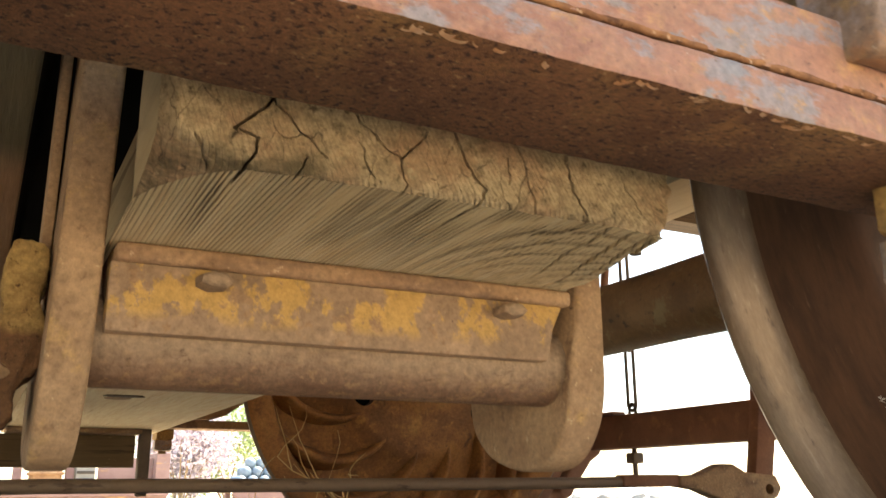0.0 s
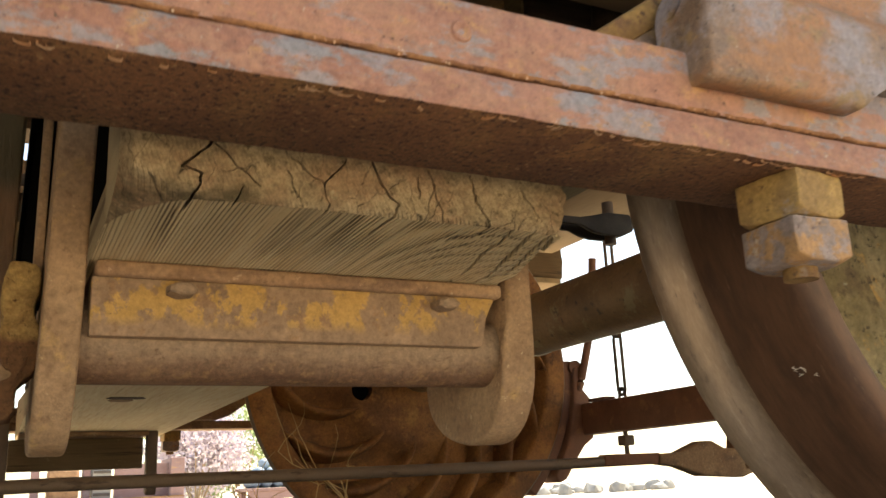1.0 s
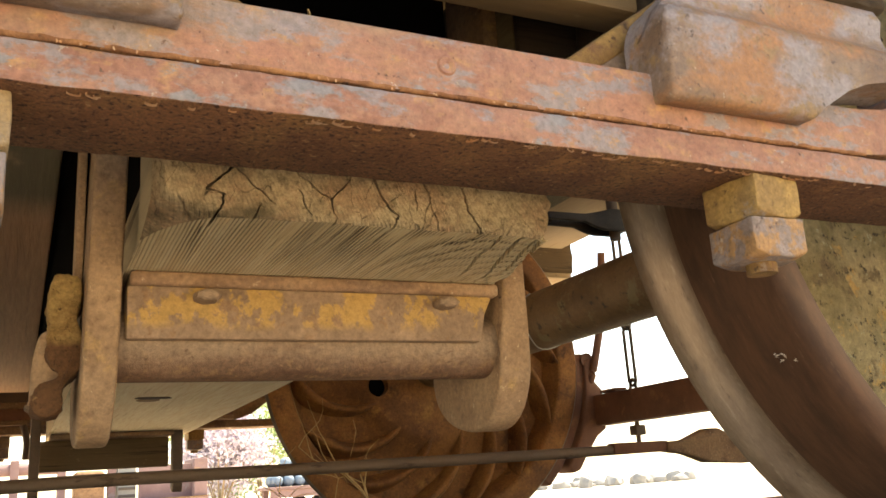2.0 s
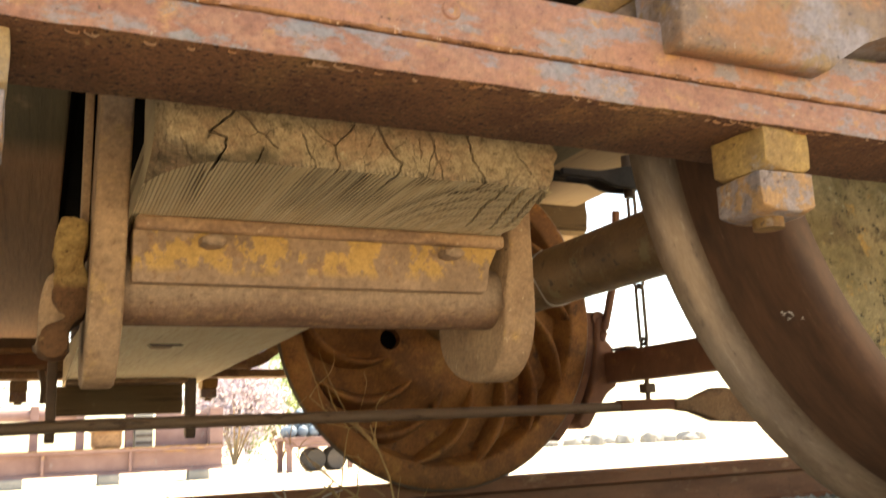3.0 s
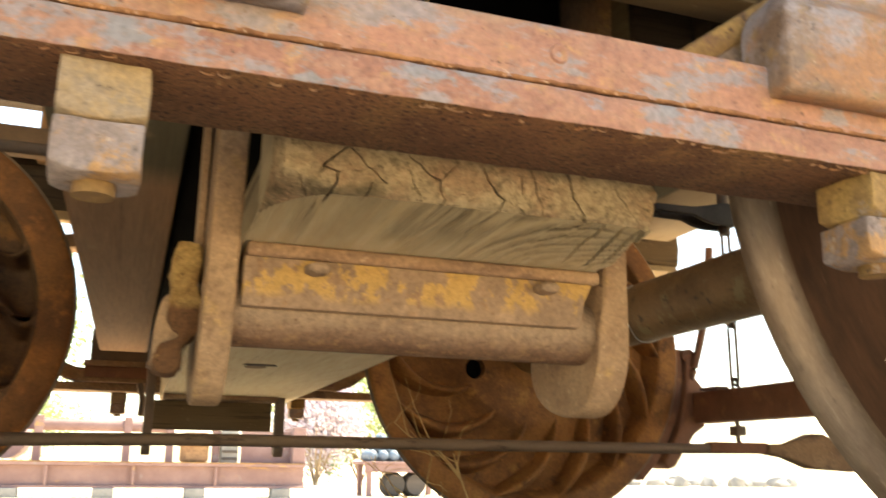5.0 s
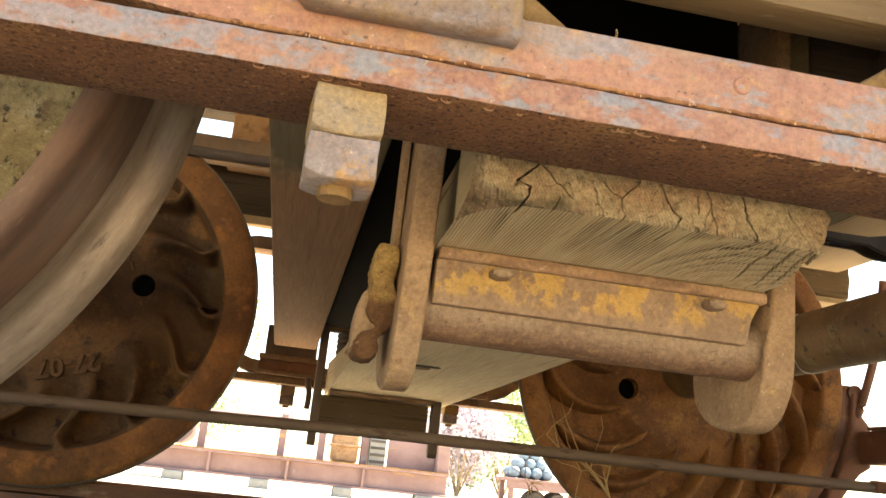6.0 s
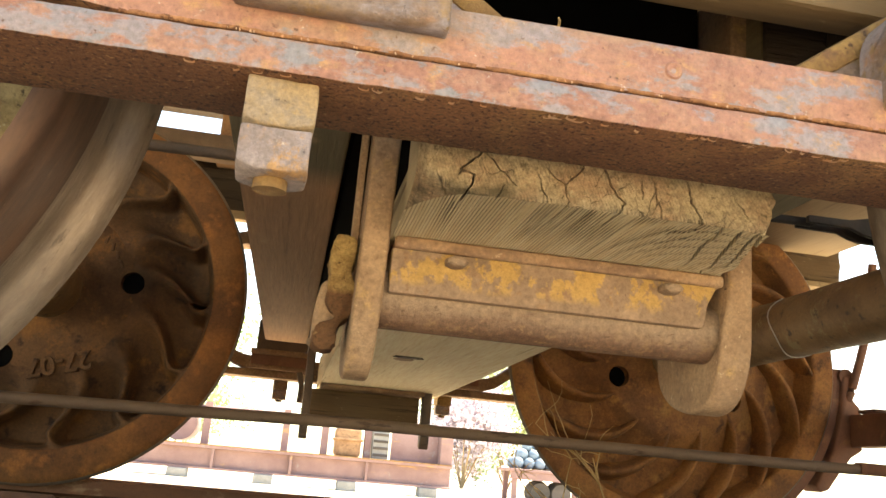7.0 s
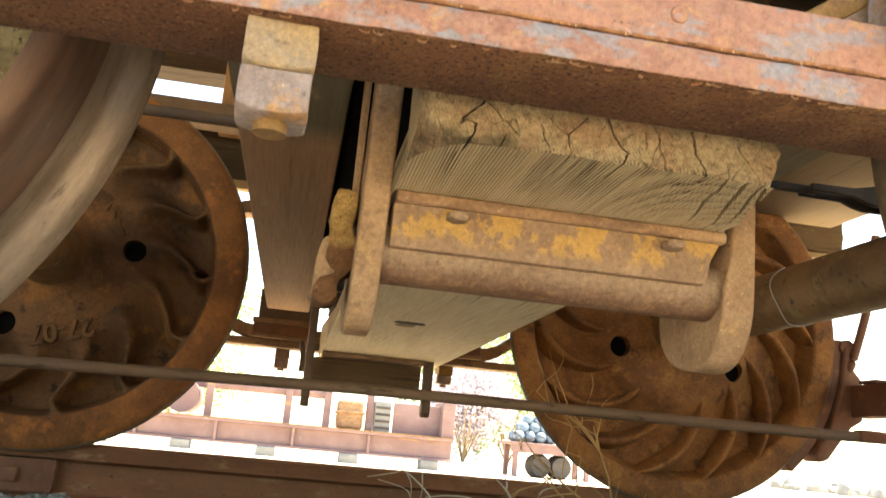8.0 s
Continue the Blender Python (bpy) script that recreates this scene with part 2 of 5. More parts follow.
M["nut_grey"] = surface("weathered_nut", [(26, 0.42, 0.58, (0.235, 0.170, 0.140), (0.285, 0.220, 0.195), ISO), (44, 0.49, 0.58, (0.36, 0.19, 0.075), None, ISO), (20, 0.56, 0.66, (0.33, 0.22, 0.09), None, ISO), (200, 0.58, 0.70, (0.11, 0.063, 0.045), None, ISO), (90, 0.61, 0.68, (0.45, 0.34, 0.25), None, ISO)], (0.5, 0.8), 0.1, 1.0, 260, 0.002, ISO, 0.0, 0.48)
M["nut_tan"] = surface("dusty_tan_nut", [(26, 0.42, 0.58, (0.27, 0.195, 0.125), (0.32, 0.205, 0.095), ISO), (30, 0.52, 0.62, (0.36, 0.22, 0.075), None, ISO), (30, 0.58, 0.66, (0.29, 0.245, 0.22), None, ISO), (180, 0.58, 0.69, (0.12, 0.070, 0.04), None, ISO)], (0.55, 0.85), 0.0, 1.0, 260, 0.002, ISO, 0.0, 0.48)
M["wheel_rust"] = surface("orange_brown_wheel_rust", [(7, 0.36, 0.64, (0.192, 0.078, 0.029), (0.351, 0.150, 0.047), ISO), (10, 0.54, 0.68, (0.410, 0.190, 0.056), None, ISO), (16, 0.54, 0.70, (0.111, 0.049, 0.023), None, ISO), (40, 0.58, 0.72, (0.445, 0.189, 0.058), None, ISO), (110, 0.60, 0.72, (0.105, 0.049, 0.026), None, ISO)], (0.6, 0.85), 0.0, 0.8, 150, 0.003, ISO, 0.0, 0.38)
M["wheel_rim"] = surface("orange_rim_rust", [(7, 0.36, 0.64, (0.150, 0.058, 0.019), (0.262, 0.102, 0.028), ISO), (14, 0.52, 0.68, (0.350, 0.130, 0.033), None, ISO), (18, 0.58, 0.72, (0.075, 0.035, 0.016), None, ISO)], (0.6, 0.85), 0.0, 0.7, 150, 0.002, ISO, 0.0, 0.35)
M["wheel_brown"] = surface("dark_brown_wheel_rust", [(7, 0.36, 0.64, (0.080, 0.038, 0.017), (0.150, 0.072, 0.030), ISO), (9, 0.53, 0.66, (0.230, 0.100, 0.030), None, ISO), (18, 0.56, 0.70, (0.034, 0.018, 0.011), None, ISO), (60, 0.60, 0.72, (0.16, 0.08, 0.032), None, ISO)], (0.65, 0.9), 0.0, 0.7, 150, 0.003, ISO, 0.0, 0.35)
M["tread"] = surface("dull_tread_steel", [(50, 0.35, 0.65, (0.060, 0.029, 0.017), (0.114, 0.055, 0.030), ISO), (160, 0.60, 0.72, (0.140, 0.083, 0.052), None, ISO)], (0.42, 0.62), 0.15, 0.25, 300, 0.0008, ISO, 0.0, 0.15, None, None, None, True)
M["flange"] = surface("worn_flange_steel", [(55, 0.35, 0.65, (0.158, 0.110, 0.075), (0.226, 0.165, 0.118), ISO), (170, 0.55, 0.70, (0.250, 0.193, 0.143), None, ISO), (130, 0.57, 0.70, (0.098, 0.068, 0.046), None, ISO)], (0.30, 0.44), 0.35, 0.4, 420, 0.0006, ISO, 0.0, 0.2, None, None, None, True)
M["wheel_face"] = surface("greasy_wheel_face", [(14, 0.38, 0.62, (0.19, 0.142, 0.066), (0.32, 0.245, 0.128), ISO), (26, 0.53, 0.62, (0.150, 0.105, 0.054), None, ISO), (34, 0.55, 0.64, (0.41, 0.245, 0.08), None, ISO), (50, 0.6, 0.66, (0.34, 0.31, 0.20), None, ISO), (110, 0.56, 0.63, (0.06, 0.043, 0.024), None, ISO)], (0.75, 0.95), 0.0, 1.0, 150, 0.006, ISO, 0.0, 0.4)
M["axle"] = surface("grimy_axle", [(10, 0.35, 0.65, (0.190, 0.108, 0.048), (0.285, 0.172, 0.078), ISO), (20, 0.55, 0.66, (0.312, 0.246, 0.125), None, ISO), (40, 0.58, 0.66, (0.096, 0.062, 0.035), None, ISO)], (0.5, 0.75), 0.1, 0.6, 160, 0.0015)
M["dark_iron"] = surface("dark_iron", [(9, 0.3, 0.7, (0.10, 0.07, 0.05), (0.17, 0.11, 0.075), ISO)], (0.7, 0.9), 0.0, 0.4, 240)
M["brake_rust"] = surface("brake_rust", [(9, 0.3, 0.7, (0.168, 0.078, 0.050), (0.252, 0.118, 0.072), ISO), (20, 0.55, 0.7, (0.315, 0.157, 0.081), None, ISO)], (0.75, 0.9), 0.0, 0.4, 220)
M["rod"] = surface("rod_iron", [(9, 0.3, 0.7, (0.125, 0.080, 0.054), (0.19, 0.128, 0.088), ALONG_X), (60, 0.58, 0.68, (0.08, 0.045, 0.03), None, ALONG_X)], (0.5, 0.75), 0.1, 0.4, 240)
M["rail"] = surface("rusty_rail", [(9, 0.35, 0.65, (0.168, 0.072, 0.037), (0.264, 0.118, 0.060), ALONG_X), (24, 0.55, 0.68, (0.324, 0.186, 0.102), None, (0.4, 1, 1)), (60, 0.6, 0.68, (0.096, 0.054, 0.036), None, ISO)], (0.7, 0.9), 0.0, 0.5, 200)
# underside of the plank: light bounced off the ground is put into its pale colour
M["plank"] = surface("weathered_plank_bounce_lit", [(6, 0.3, 0.7, (0.650, 0.520, 0.325), (0.790, 0.655, 0.435), ALONG_Y), (95, 0.56, 0.74, (0.46, 0.335, 0.185), None, (1, 0.025, 1)), (9, 0.60, 0.70, (0.665, 0.551, 0.368), None, (1, 0.2, 1)), (20, 0.62, 0.70, (0.40, 0.275, 0.135), None, (1, 0.08, 1))], (0.8, 0.95), 0.0, 0.8, 240, 0.0018, (1, 0.05, 1), 0.0, 0.4, None, (0.240, 0.400, 0.0022, (0.060, 0.039, 0.019), (0.12, 0.36, 1.0, 0.02)))
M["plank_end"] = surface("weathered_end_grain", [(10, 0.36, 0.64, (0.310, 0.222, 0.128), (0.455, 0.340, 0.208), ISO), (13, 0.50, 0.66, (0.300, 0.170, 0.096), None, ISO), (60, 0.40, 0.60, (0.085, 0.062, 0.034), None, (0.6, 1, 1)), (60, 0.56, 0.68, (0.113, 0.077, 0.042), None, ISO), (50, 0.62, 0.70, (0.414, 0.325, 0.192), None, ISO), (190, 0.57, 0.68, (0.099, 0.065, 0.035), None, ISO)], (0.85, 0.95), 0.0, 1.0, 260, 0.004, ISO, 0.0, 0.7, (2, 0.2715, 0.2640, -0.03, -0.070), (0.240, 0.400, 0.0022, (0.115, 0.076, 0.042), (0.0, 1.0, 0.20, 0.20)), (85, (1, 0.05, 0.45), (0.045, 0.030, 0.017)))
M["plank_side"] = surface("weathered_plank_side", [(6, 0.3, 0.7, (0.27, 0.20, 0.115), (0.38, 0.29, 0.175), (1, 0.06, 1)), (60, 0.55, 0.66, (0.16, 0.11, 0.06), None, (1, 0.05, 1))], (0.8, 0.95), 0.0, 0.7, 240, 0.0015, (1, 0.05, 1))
M["timber"] = surface("brown_timber", [(5, 0.3, 0.7, (0.205, 0.112, 0.058), (0.310, 0.182, 0.094), ALONG_Y), (12, 0.54, 0.68, (0.125, 0.064, 0.034), None, (1, 0.15, 1)), (110, 0.58, 0.70, (0.15, 0.085, 0.046), None, (1, 0.02, 1)), (8, 0.60, 0.72, (0.33, 0.215, 0.12), None, (1, 0.5, 1))], (0.75, 0.95), 0.0, 0.6, 220, 0.0015, (1, 0.05, 1))
M["transom"] = surface("red_brown_timber", [(5, 0.3, 0.7, (0.242, 0.122, 0.064), (0.355, 0.195, 0.104), ALONG_Y), (12, 0.56, 0.70, (0.19, 0.092, 0.050), None, (1, 0.15, 1)), (4, 0.10, 0.30, (0.125, 0.098, 0.055), None, ISO), (40, 0.58, 0.72, (0.19, 0.105, 0.056), None, (1, 0.03, 1)), (130, 0.60, 0.74, (0.16, 0.085, 0.045), None, (1, 0.02, 1)), (9, 0.60, 0.72, (0.345, 0.215, 0.120), None, (1, 0.5, 1))], (0.75, 0.95), 0.0, 0.8, 220, 0.002, (1, 0.05, 1), 0.0, 0.3, None, None, None, False, (2, 0.46, 0.39))
M["timber_x"] = surface("tan_timber", [(5, 0.3, 0.7, (0.260, 0.180, 0.100), (0.340, 0.250, 0.150), (0.06, 1, 1)), (24, 0.55, 0.7, (0.160, 0.110, 0.070), None, (0.05, 1, 1))], (0.8, 0.95), 0.0, 0.4, 220, 0.0015, (0.06, 1, 1))
M["gravel"] = surface("crushed_stone", [(3, 0.3, 0.7, (0.34, 0.35, 0.345), (0.44, 0.45, 0.44), ISO), (60, 0.5, 0.6, (0.24, 0.25, 0.25), None, ISO)], (0.8, 0.95), 0.0, 0.3, 80)
M["ground"] = surface("pale_dusty_ground", [(0.5, 0.3, 0.7, (0.66, 0.56, 0.42), (0.76, 0.66, 0.51), ISO), (6, 0.5, 0.7, (0.60, 0.50, 0.37), None, ISO)], (0.85, 0.98), 0.0, 0.5, 40, 0.01)
M["link"] = surface("tan_iron", [(10, 0.35, 0.65, (0.228, 0.134, 0.074), (0.336, 0.210, 0.118), ISO), (24, 0.54, 0.68, (0.408, 0.246, 0.094), None, ISO), (60, 0.57, 0.68, (0.215, 0.126, 0.070), None, ISO), (150, 0.64, 0.71, (0.110, 0.060, 0.034), None, ISO), (170, 0.63, 0.69, (0.480, 0.348, 0.204), None, ISO)], (0.65, 0.9), 0.0, 0.9, 260, 0.0016, ISO, 0.0, 0.4)
M["hook_rust"] = surface("crusted_ochre_iron", [(34, 0.4, 0.6, (0.340, 0.190, 0.066), (0.500, 0.310, 0.110), ISO), (60, 0.20, 0.42, (0.185, 0.085, 0.036), None, ISO), (150, 0.57, 0.66, (0.085, 0.036, 0.016), None, ISO), (110, 0.60, 0.68, (0.36, 0.20, 0.085), None, ISO)], (0.85, 0.97), 0.0, 1.0, 340, 0.005, ISO, 0.0, 0.45, (1, 0.222, 0.214))
M["column_paint"] = surface("worn_column_paint", [(14, 0.38, 0.62, (0.140, 0.082, 0.050), (0.200, 0.132, 0.092), ISO), (13, 0.48, 0.60, (0.265, 0.120, 0.048), None, (0.6, 1, 1)), (11, 0.51, 0.60, (0.226, 0.188, 0.188), None, (0.7, 1, 1)), (60, 0.53, 0.64, (0.218, 0.131, 0.058), None, ISO), (200, 0.58, 0.69, (0.065, 0.038, 0.024), None, ISO), (170, 0.63, 0.69, (0.342, 0.253, 0.177), None, ISO)], (0.45, 0.7), 0.0, 0.9, 260, 0.0018, ISO, 0.0, 0.42)
M["pale"] = surface("pale_wire", [(20, 0.3, 0.7, (0.6, 0.57, 0.5), (0.7, 0.66, 0.6), ISO)], (0.5, 0.7))
M["leaf_green"] = surface("green_leaves", [(3, 0.3, 0.7, (0.24, 0.32, 0.13), (0.36, 0.44, 0.22), ISO)], (0.5, 0.7))
M["leaf_purple"] = surface("purple_leaves", [(3, 0.3, 0.7, (0.50, 0.43, 0.50), (0.60, 0.54, 0.61), ISO)], (0.5, 0.7))
M["beam_red"] = surface("oxide_red_steel", [(3, 0.3, 0.7, (0.190, 0.118, 0.115), (0.26, 0.175, 0.168), ISO), (7, 0.58, 0.66, (0.36, 0.23, 0.115), None, ALONG_X), (9, 0.60, 0.68, (0.24, 0.20, 0.20), None, ISO)], (0.7, 0.9))
M["grey_metal"] = surface("grey_machinery", [(4, 0.3, 0.7, (0.20, 0.20, 0.19), (0.30, 0.29, 0.27), ISO)], (0.6, 0.8))
M["ball_blue"] = surface("blue_grey_iron", [(6, 0.3, 0.7, (0.13, 0.18, 0.24), (0.19, 0.26, 0.33), ISO)], (0.5, 0.7), 0.1)
M["barrel"] = surface("weathered_barrel", [(6, 0.3, 0.7, (0.05, 0.045, 0.04), (0.10, 0.085, 0.075), ALONG_X)], (0.8, 0.95))
M["yellow_leaf"] = surface("fallen_yellow_leaf", [(12, 0.3, 0.7, (0.55, 0.40, 0.06), (0.62, 0.48, 0.10), ISO)], (0.6, 0.8))
M["tan_timber_y"] = surface("pale_tan_timber", [(5, 0.3, 0.7, (0.255, 0.172, 0.092), (0.335, 0.232, 0.128), ALONG_Y), (24, 0.58, 0.7, (0.144, 0.094, 0.054), None, (1, 0.05, 1))], (0.8, 0.95), 0.0, 0.4, 220, 0.0015, (1, 0.06, 1))
M["stone"] = surface("blue_grey_stone", [(22, 0.38, 0.62, (0.13, 0.158, 0.156), (0.36, 0.40, 0.385), ISO), (40, 0.6, 0.7, (0.52, 0.53, 0.50), None, ISO)], (0.75, 0.95), 0.0, 0.4, 200)
M["rock"] = surface("pale_rock", [(5, 0.3, 0.7, (0.198, 0.198, 0.193), (0.275, 0.275, 0.264), ISO)], (0.8, 0.95), 0.0, 0.5, 60, 0.01)
M["straw_pale"] = surface("pale_dead_stalks", [(20, 0.3, 0.7, (0.50, 0.44, 0.36), (0.62, 0.56, 0.46), ISO)], (0.7, 0.9))
# near-black that puts deep shade into the colour
M["soot"] = surface("black_for_deep_shade", [(8, 0.3, 0.7, (0.004, 0.0035, 0.003), (0.007, 0.006, 0.005), ISO)], (0.9, 0.98))
M["flake"] = surface("salmon_flakes", [(60, 0.35, 0.65, (0.42, 0.19, 0.085), (0.40, 0.26, 0.16), ISO)], (0.6, 0.8))
M["seam_rust"] = surface("orange_seam_rust", [(30, 0.38, 0.62, (0.195, 0.085, 0.040), (0.305, 0.145, 0.066), ISO), (120, 0.55, 0.66, (0.110, 0.046, 0.022), None, ISO)], (0.8, 0.95), 0.0, 0.9, 300, 0.002, ISO, 0.0, 0.4)
M["dark_steel"] = surface("oily_dark_steel", [(14, 0.35, 0.65, (0.020, 0.017, 0.015), (0.045, 0.036, 0.030), ISO)], (0.62, 0.8), 0.0, 0.4, 240)
M["timber_dark"] = surface("dark_timber", [(6, 0.3, 0.7, (0.034, 0.022, 0.014), (0.070, 0.046, 0.027), (0.08, 1, 1)), (60, 0.53, 0.65, (0.018, 0.012, 0.009), None, (0.05, 1, 1)), (110, 0.63, 0.69, (0.085, 0.058, 0.036), None, (0.2, 1, 1))], (0.8, 0.95), 0.0, 1.0, 200, 0.004, (0.06, 1, 1), 0.0, 0.3)
M["board"] = surface("brown_board", [(6, 0.3, 0.7, (0.118, 0.074, 0.038), (0.180, 0.118, 0.062), (0.08, 1, 1)), (50, 0.55, 0.65, (0.055, 0.034, 0.020), None, (0.05, 1, 1)), (120, 0.62, 0.68, (0.204, 0.149, 0.085), None, (0.4, 1, 1))], (0.8, 0.95), 0.0, 0.8, 200, 0.002, (0.06, 1, 1))
M["nut_ochre"] = surface("ochre_dusted_nut", [(24, 0.42, 0.58, (0.26, 0.155, 0.060), (0.36, 0.22, 0.075), ISO), (30, 0.57, 0.66, (0.26, 0.215, 0.185), None, ISO), (150, 0.58, 0.68, (0.13, 0.075, 0.038), None, ISO)], (0.65, 0.9), 0.0, 1.0, 260, 0.002, ISO, 0.0, 0.45)
M["twig"] = surface("dry_straw", [(20, 0.3, 0.7, (0.44, 0.27, 0.11), (0.56, 0.37, 0.17), ISO)], (0.7, 0.9))


# ---- mesh helpers ----
def part(name, bm, material, parent=None, label="", smooth=None):
    me = bpy.data.meshes.new(name)
    bm.normal_update()
    if smooth is not None:
        for e in bm.edges:
            e.smooth = not (len(e.link_faces) == 2 and e.calc_face_angle(0) > radians(smooth))
        for fc in bm.faces:
            fc.smooth = True
    bm.to_mesh(me)
    bm.free()
    for mt in material if isinstance(material, (list, tuple)) else [material]:
        me.materials.append(M[mt])
    ob = new(name, me)
    if parent:
        ob.parent = parent
    if label:
        ob["label"] = label
    return ob


def thing(name, label, category, group="", kind="", at=(0, 0, 0)):
    ob = new(name)
    ob.location = at
    ob.empty_display_size = 0.05
    return tagged(ob, label, category, group, kind)


def box(x0, x1, y0, y1, z0, z1, bevel=0.003, segs=2, bm=None):
    b = bmesh.new()
    bmesh.ops.create_cube(b, size=1)
    for v in b.verts:
        v.co = Vector(((x0 + x1) / 2 + v.co.x * (x1 - x0), (y0 + y1) / 2 + v.co.y * (y1 - y0), (z0 + z1) / 2 + v.co.z * (z1 - z0)))
    if bevel:
        bmesh.ops.bevel(b, geom=b.edges[:], offset=bevel, segments=segs, affect="EDGES", profile=0.5)
    return merge(bm, b)


def merge(bm, b):
    if bm is None:
        return b
    me = bpy.data.meshes.new("tmp")
    b.to_mesh(me)
    b.free()
    bm.from_mesh(me)
    bpy.data.meshes.remove(me)
    return bm


def prism(outline, a0, a1, axis, bevel=0.002, segs=2, bm=None):
    """Outline in the two other axes (in order), pulled along axis from a0 to a1."""
    b = bmesh.new()
    def place(u, v, a):
        return {"x": (a, u, v), "y": (u, a, v), "z": (u, v, a)}[axis]
    lo = [b.verts.new(place(u, v, a0)) for u, v in outline]
    hi = [b.verts.new(place(u, v, a1)) for u, v in outline]
    b.faces.new(lo), b.faces.new(hi[::-1])
    n = len(outline)
    for i in range(n):
        b.faces.new((lo[i], hi[i], hi[(i + 1) % n], lo[(i + 1) % n]))
    bmesh.ops.recalc_face_normals(b, faces=b.faces[:])
    if bevel:
        edges = [e for e in b.edges if e.calc_face_angle(0) > radians(25)]
        bmesh.ops.bevel(b, geom=edges, offset=bevel, segments=segs, affect="EDGES", profile=0.5)
    return merge(bm, b)


def tube(points, r, sides=12, bm=None, taper=None):
    b = bmesh.new()
    pts = [Vector(p) for p in points]
    rings = []
    up = Vector((0, 0, 1))
    for i, p in enumerate(pts):
        d = (pts[min(i + 1, len(pts) - 1)] - pts[max(i - 1, 0)]).normalized()
        u = d.cross(up if abs(d.z) < 0.95 else Vector((1, 0, 0))).normalized()
        v = u.cross(d)
        k = r if taper is None else r + (taper - r) * i / max(1, len(pts) - 1)
        rings.append([b.verts.new(p + k * (math.cos(a) * u + math.sin(a) * v)) for a in (2 * math.pi * j / sides for j in range(sides))])
    for a, c in zip(rings, rings[1:]):
        for j in range(sides):
            b.faces.new((a[j], a[(j + 1) % sides], c[(j + 1) % sides], c[j]))
    b.faces.new(rings[0][::-1]), b.faces.new(rings[-1])
    bmesh.ops.recalc_face_normals(b, faces=b.faces[:])
    return merge(bm, b)


def smooth_line(points, n=8):
    """A Catmull-Rom line through the points."""
    p = [Vector(q) for q in points]
    p = [2 * p[0] - p[1], *p, 2 * p[-1] - p[-2]]
    out = []
    for i in range(1, len(p) - 2):
        for k in range(n):
            t = k / n
            out.append(0.5 * (2 * p[i] + (p[i + 1] - p[i - 1]) * t + (2 * p[i - 1] - 5 * p[i] + 4 * p[i + 1] - p[i + 2]) * t * t + (3 * p[i] - p[i - 1] - 3 * p[i + 1] + p[i + 2]) * t ** 3))
    return out + [p[-2]]


def lathe(profile, sides=96, bm=None, slots=None):
    """profile: (axial, radius) turned round the y axis; slots: material slot of each strip."""
    b = bmesh.new()
    rings = []
    for s, r in profile:
        rings.append([b.verts.new((r * math.cos(a), s, r * math.sin(a))) for a in (2 * math.pi * j / sides for j in range(sides))] if r > 1e-6 else [b.verts.new((0, s, 0))])
    for k, (a, c) in enumerate(zip(rings, rings[1:])):
        for j in range(sides):
            q = [a[j % len(a)], a[(j + 1) % len(a)], c[(j + 1) % len(c)], c[j % len(c)]]
            q = list(dict.fromkeys(q))
            if len(q) > 2:
                fc = b.faces.new(q)
                fc.material_index = slots[k] if slots else 0
    bmesh.ops.recalc_face_normals(b, faces=b.faces[:])
    return merge(bm, b)


def rough_up(bm, amount, scale, seed=0):
    for v in bm.verts:
        v.co += Vector(noise.noise_vector(v.co * scale + Vector((seed, seed, seed)))) * amount


def loft(rings, closed=True):
    """A closed skin over rings of equal length, capped at both ends."""
    b = bmesh.new()
    vs = [[b.verts.new(p) for p in r] for r in rings]
    n = len(rings[0])
    for a, c in zip(vs, vs[1:]):
        for j in range(n if closed else n - 1):
            b.faces.new((a[j], a[(j + 1) % n], c[(j + 1) % n], c[j]))
    b.faces.new(vs[0]), b.faces.new(vs[-1][::-1])
    bmesh.ops.recalc_face_normals(b, faces=b.faces[:])
    return b


# section of the column casting's front, as (y, z): lip, plate, ridge, trough, upper flange
LIP = [(0.020, 0.334), (0.003, 0.334), (0.001, 0.316), (-0.002, 0.313), (-0.010, 0.312), (-0.0142, 0.3126), (-0.0162, 0.3146), (-0.017, 0.319), (-0.017, 0.330), (-0.0175, 0.345), (-0.0185, 0.357), (-0.0182, 0.364), (-0.0155, 0.370), (-0.007, 0.376), (-0.002, 0.383), (0.000, 0.392), (-0.003, 0.402), (0.001, 0.412), (0.006, 0.416), (0.020, 0.416)]
TRACK = 0.995          # centre line of the track
def mirror_y(y):
    return 2 * TRACK - y


# ---- ground and track ----
def gravel_height(x, y):
    return -0.135 + 0.010 * noise.noise(Vector((x * 9, y * 9, 0)))


def build_ground():
    bm = bmesh.new()
    n = 60
    # one sheet, dense near the truck and out to the horizon
    def spread(i):
        u = 2 * i / n - 1
        return math.copysign(abs(u) ** 3.2, u) * 900 + u * 6
    grid = [[bm.verts.new((spread(i) + 0.5, spread(j) + 3.0, -0.19)) for j in range(n + 1)] for i in range(n + 1)]
    for i in range(n):
        for j in range(n):
            bm.faces.new((grid[i][j], grid[i + 1][j], grid[i + 1][j + 1], grid[i][j + 1]))
    for v in bm.verts:
        v.co.z += 0.012 * noise.noise(v.co * 0.9)
    tagged(part("ground", bm, "ground", None, "", 60), "pale dusty bare ground in full sun", "ground", kind="structure")


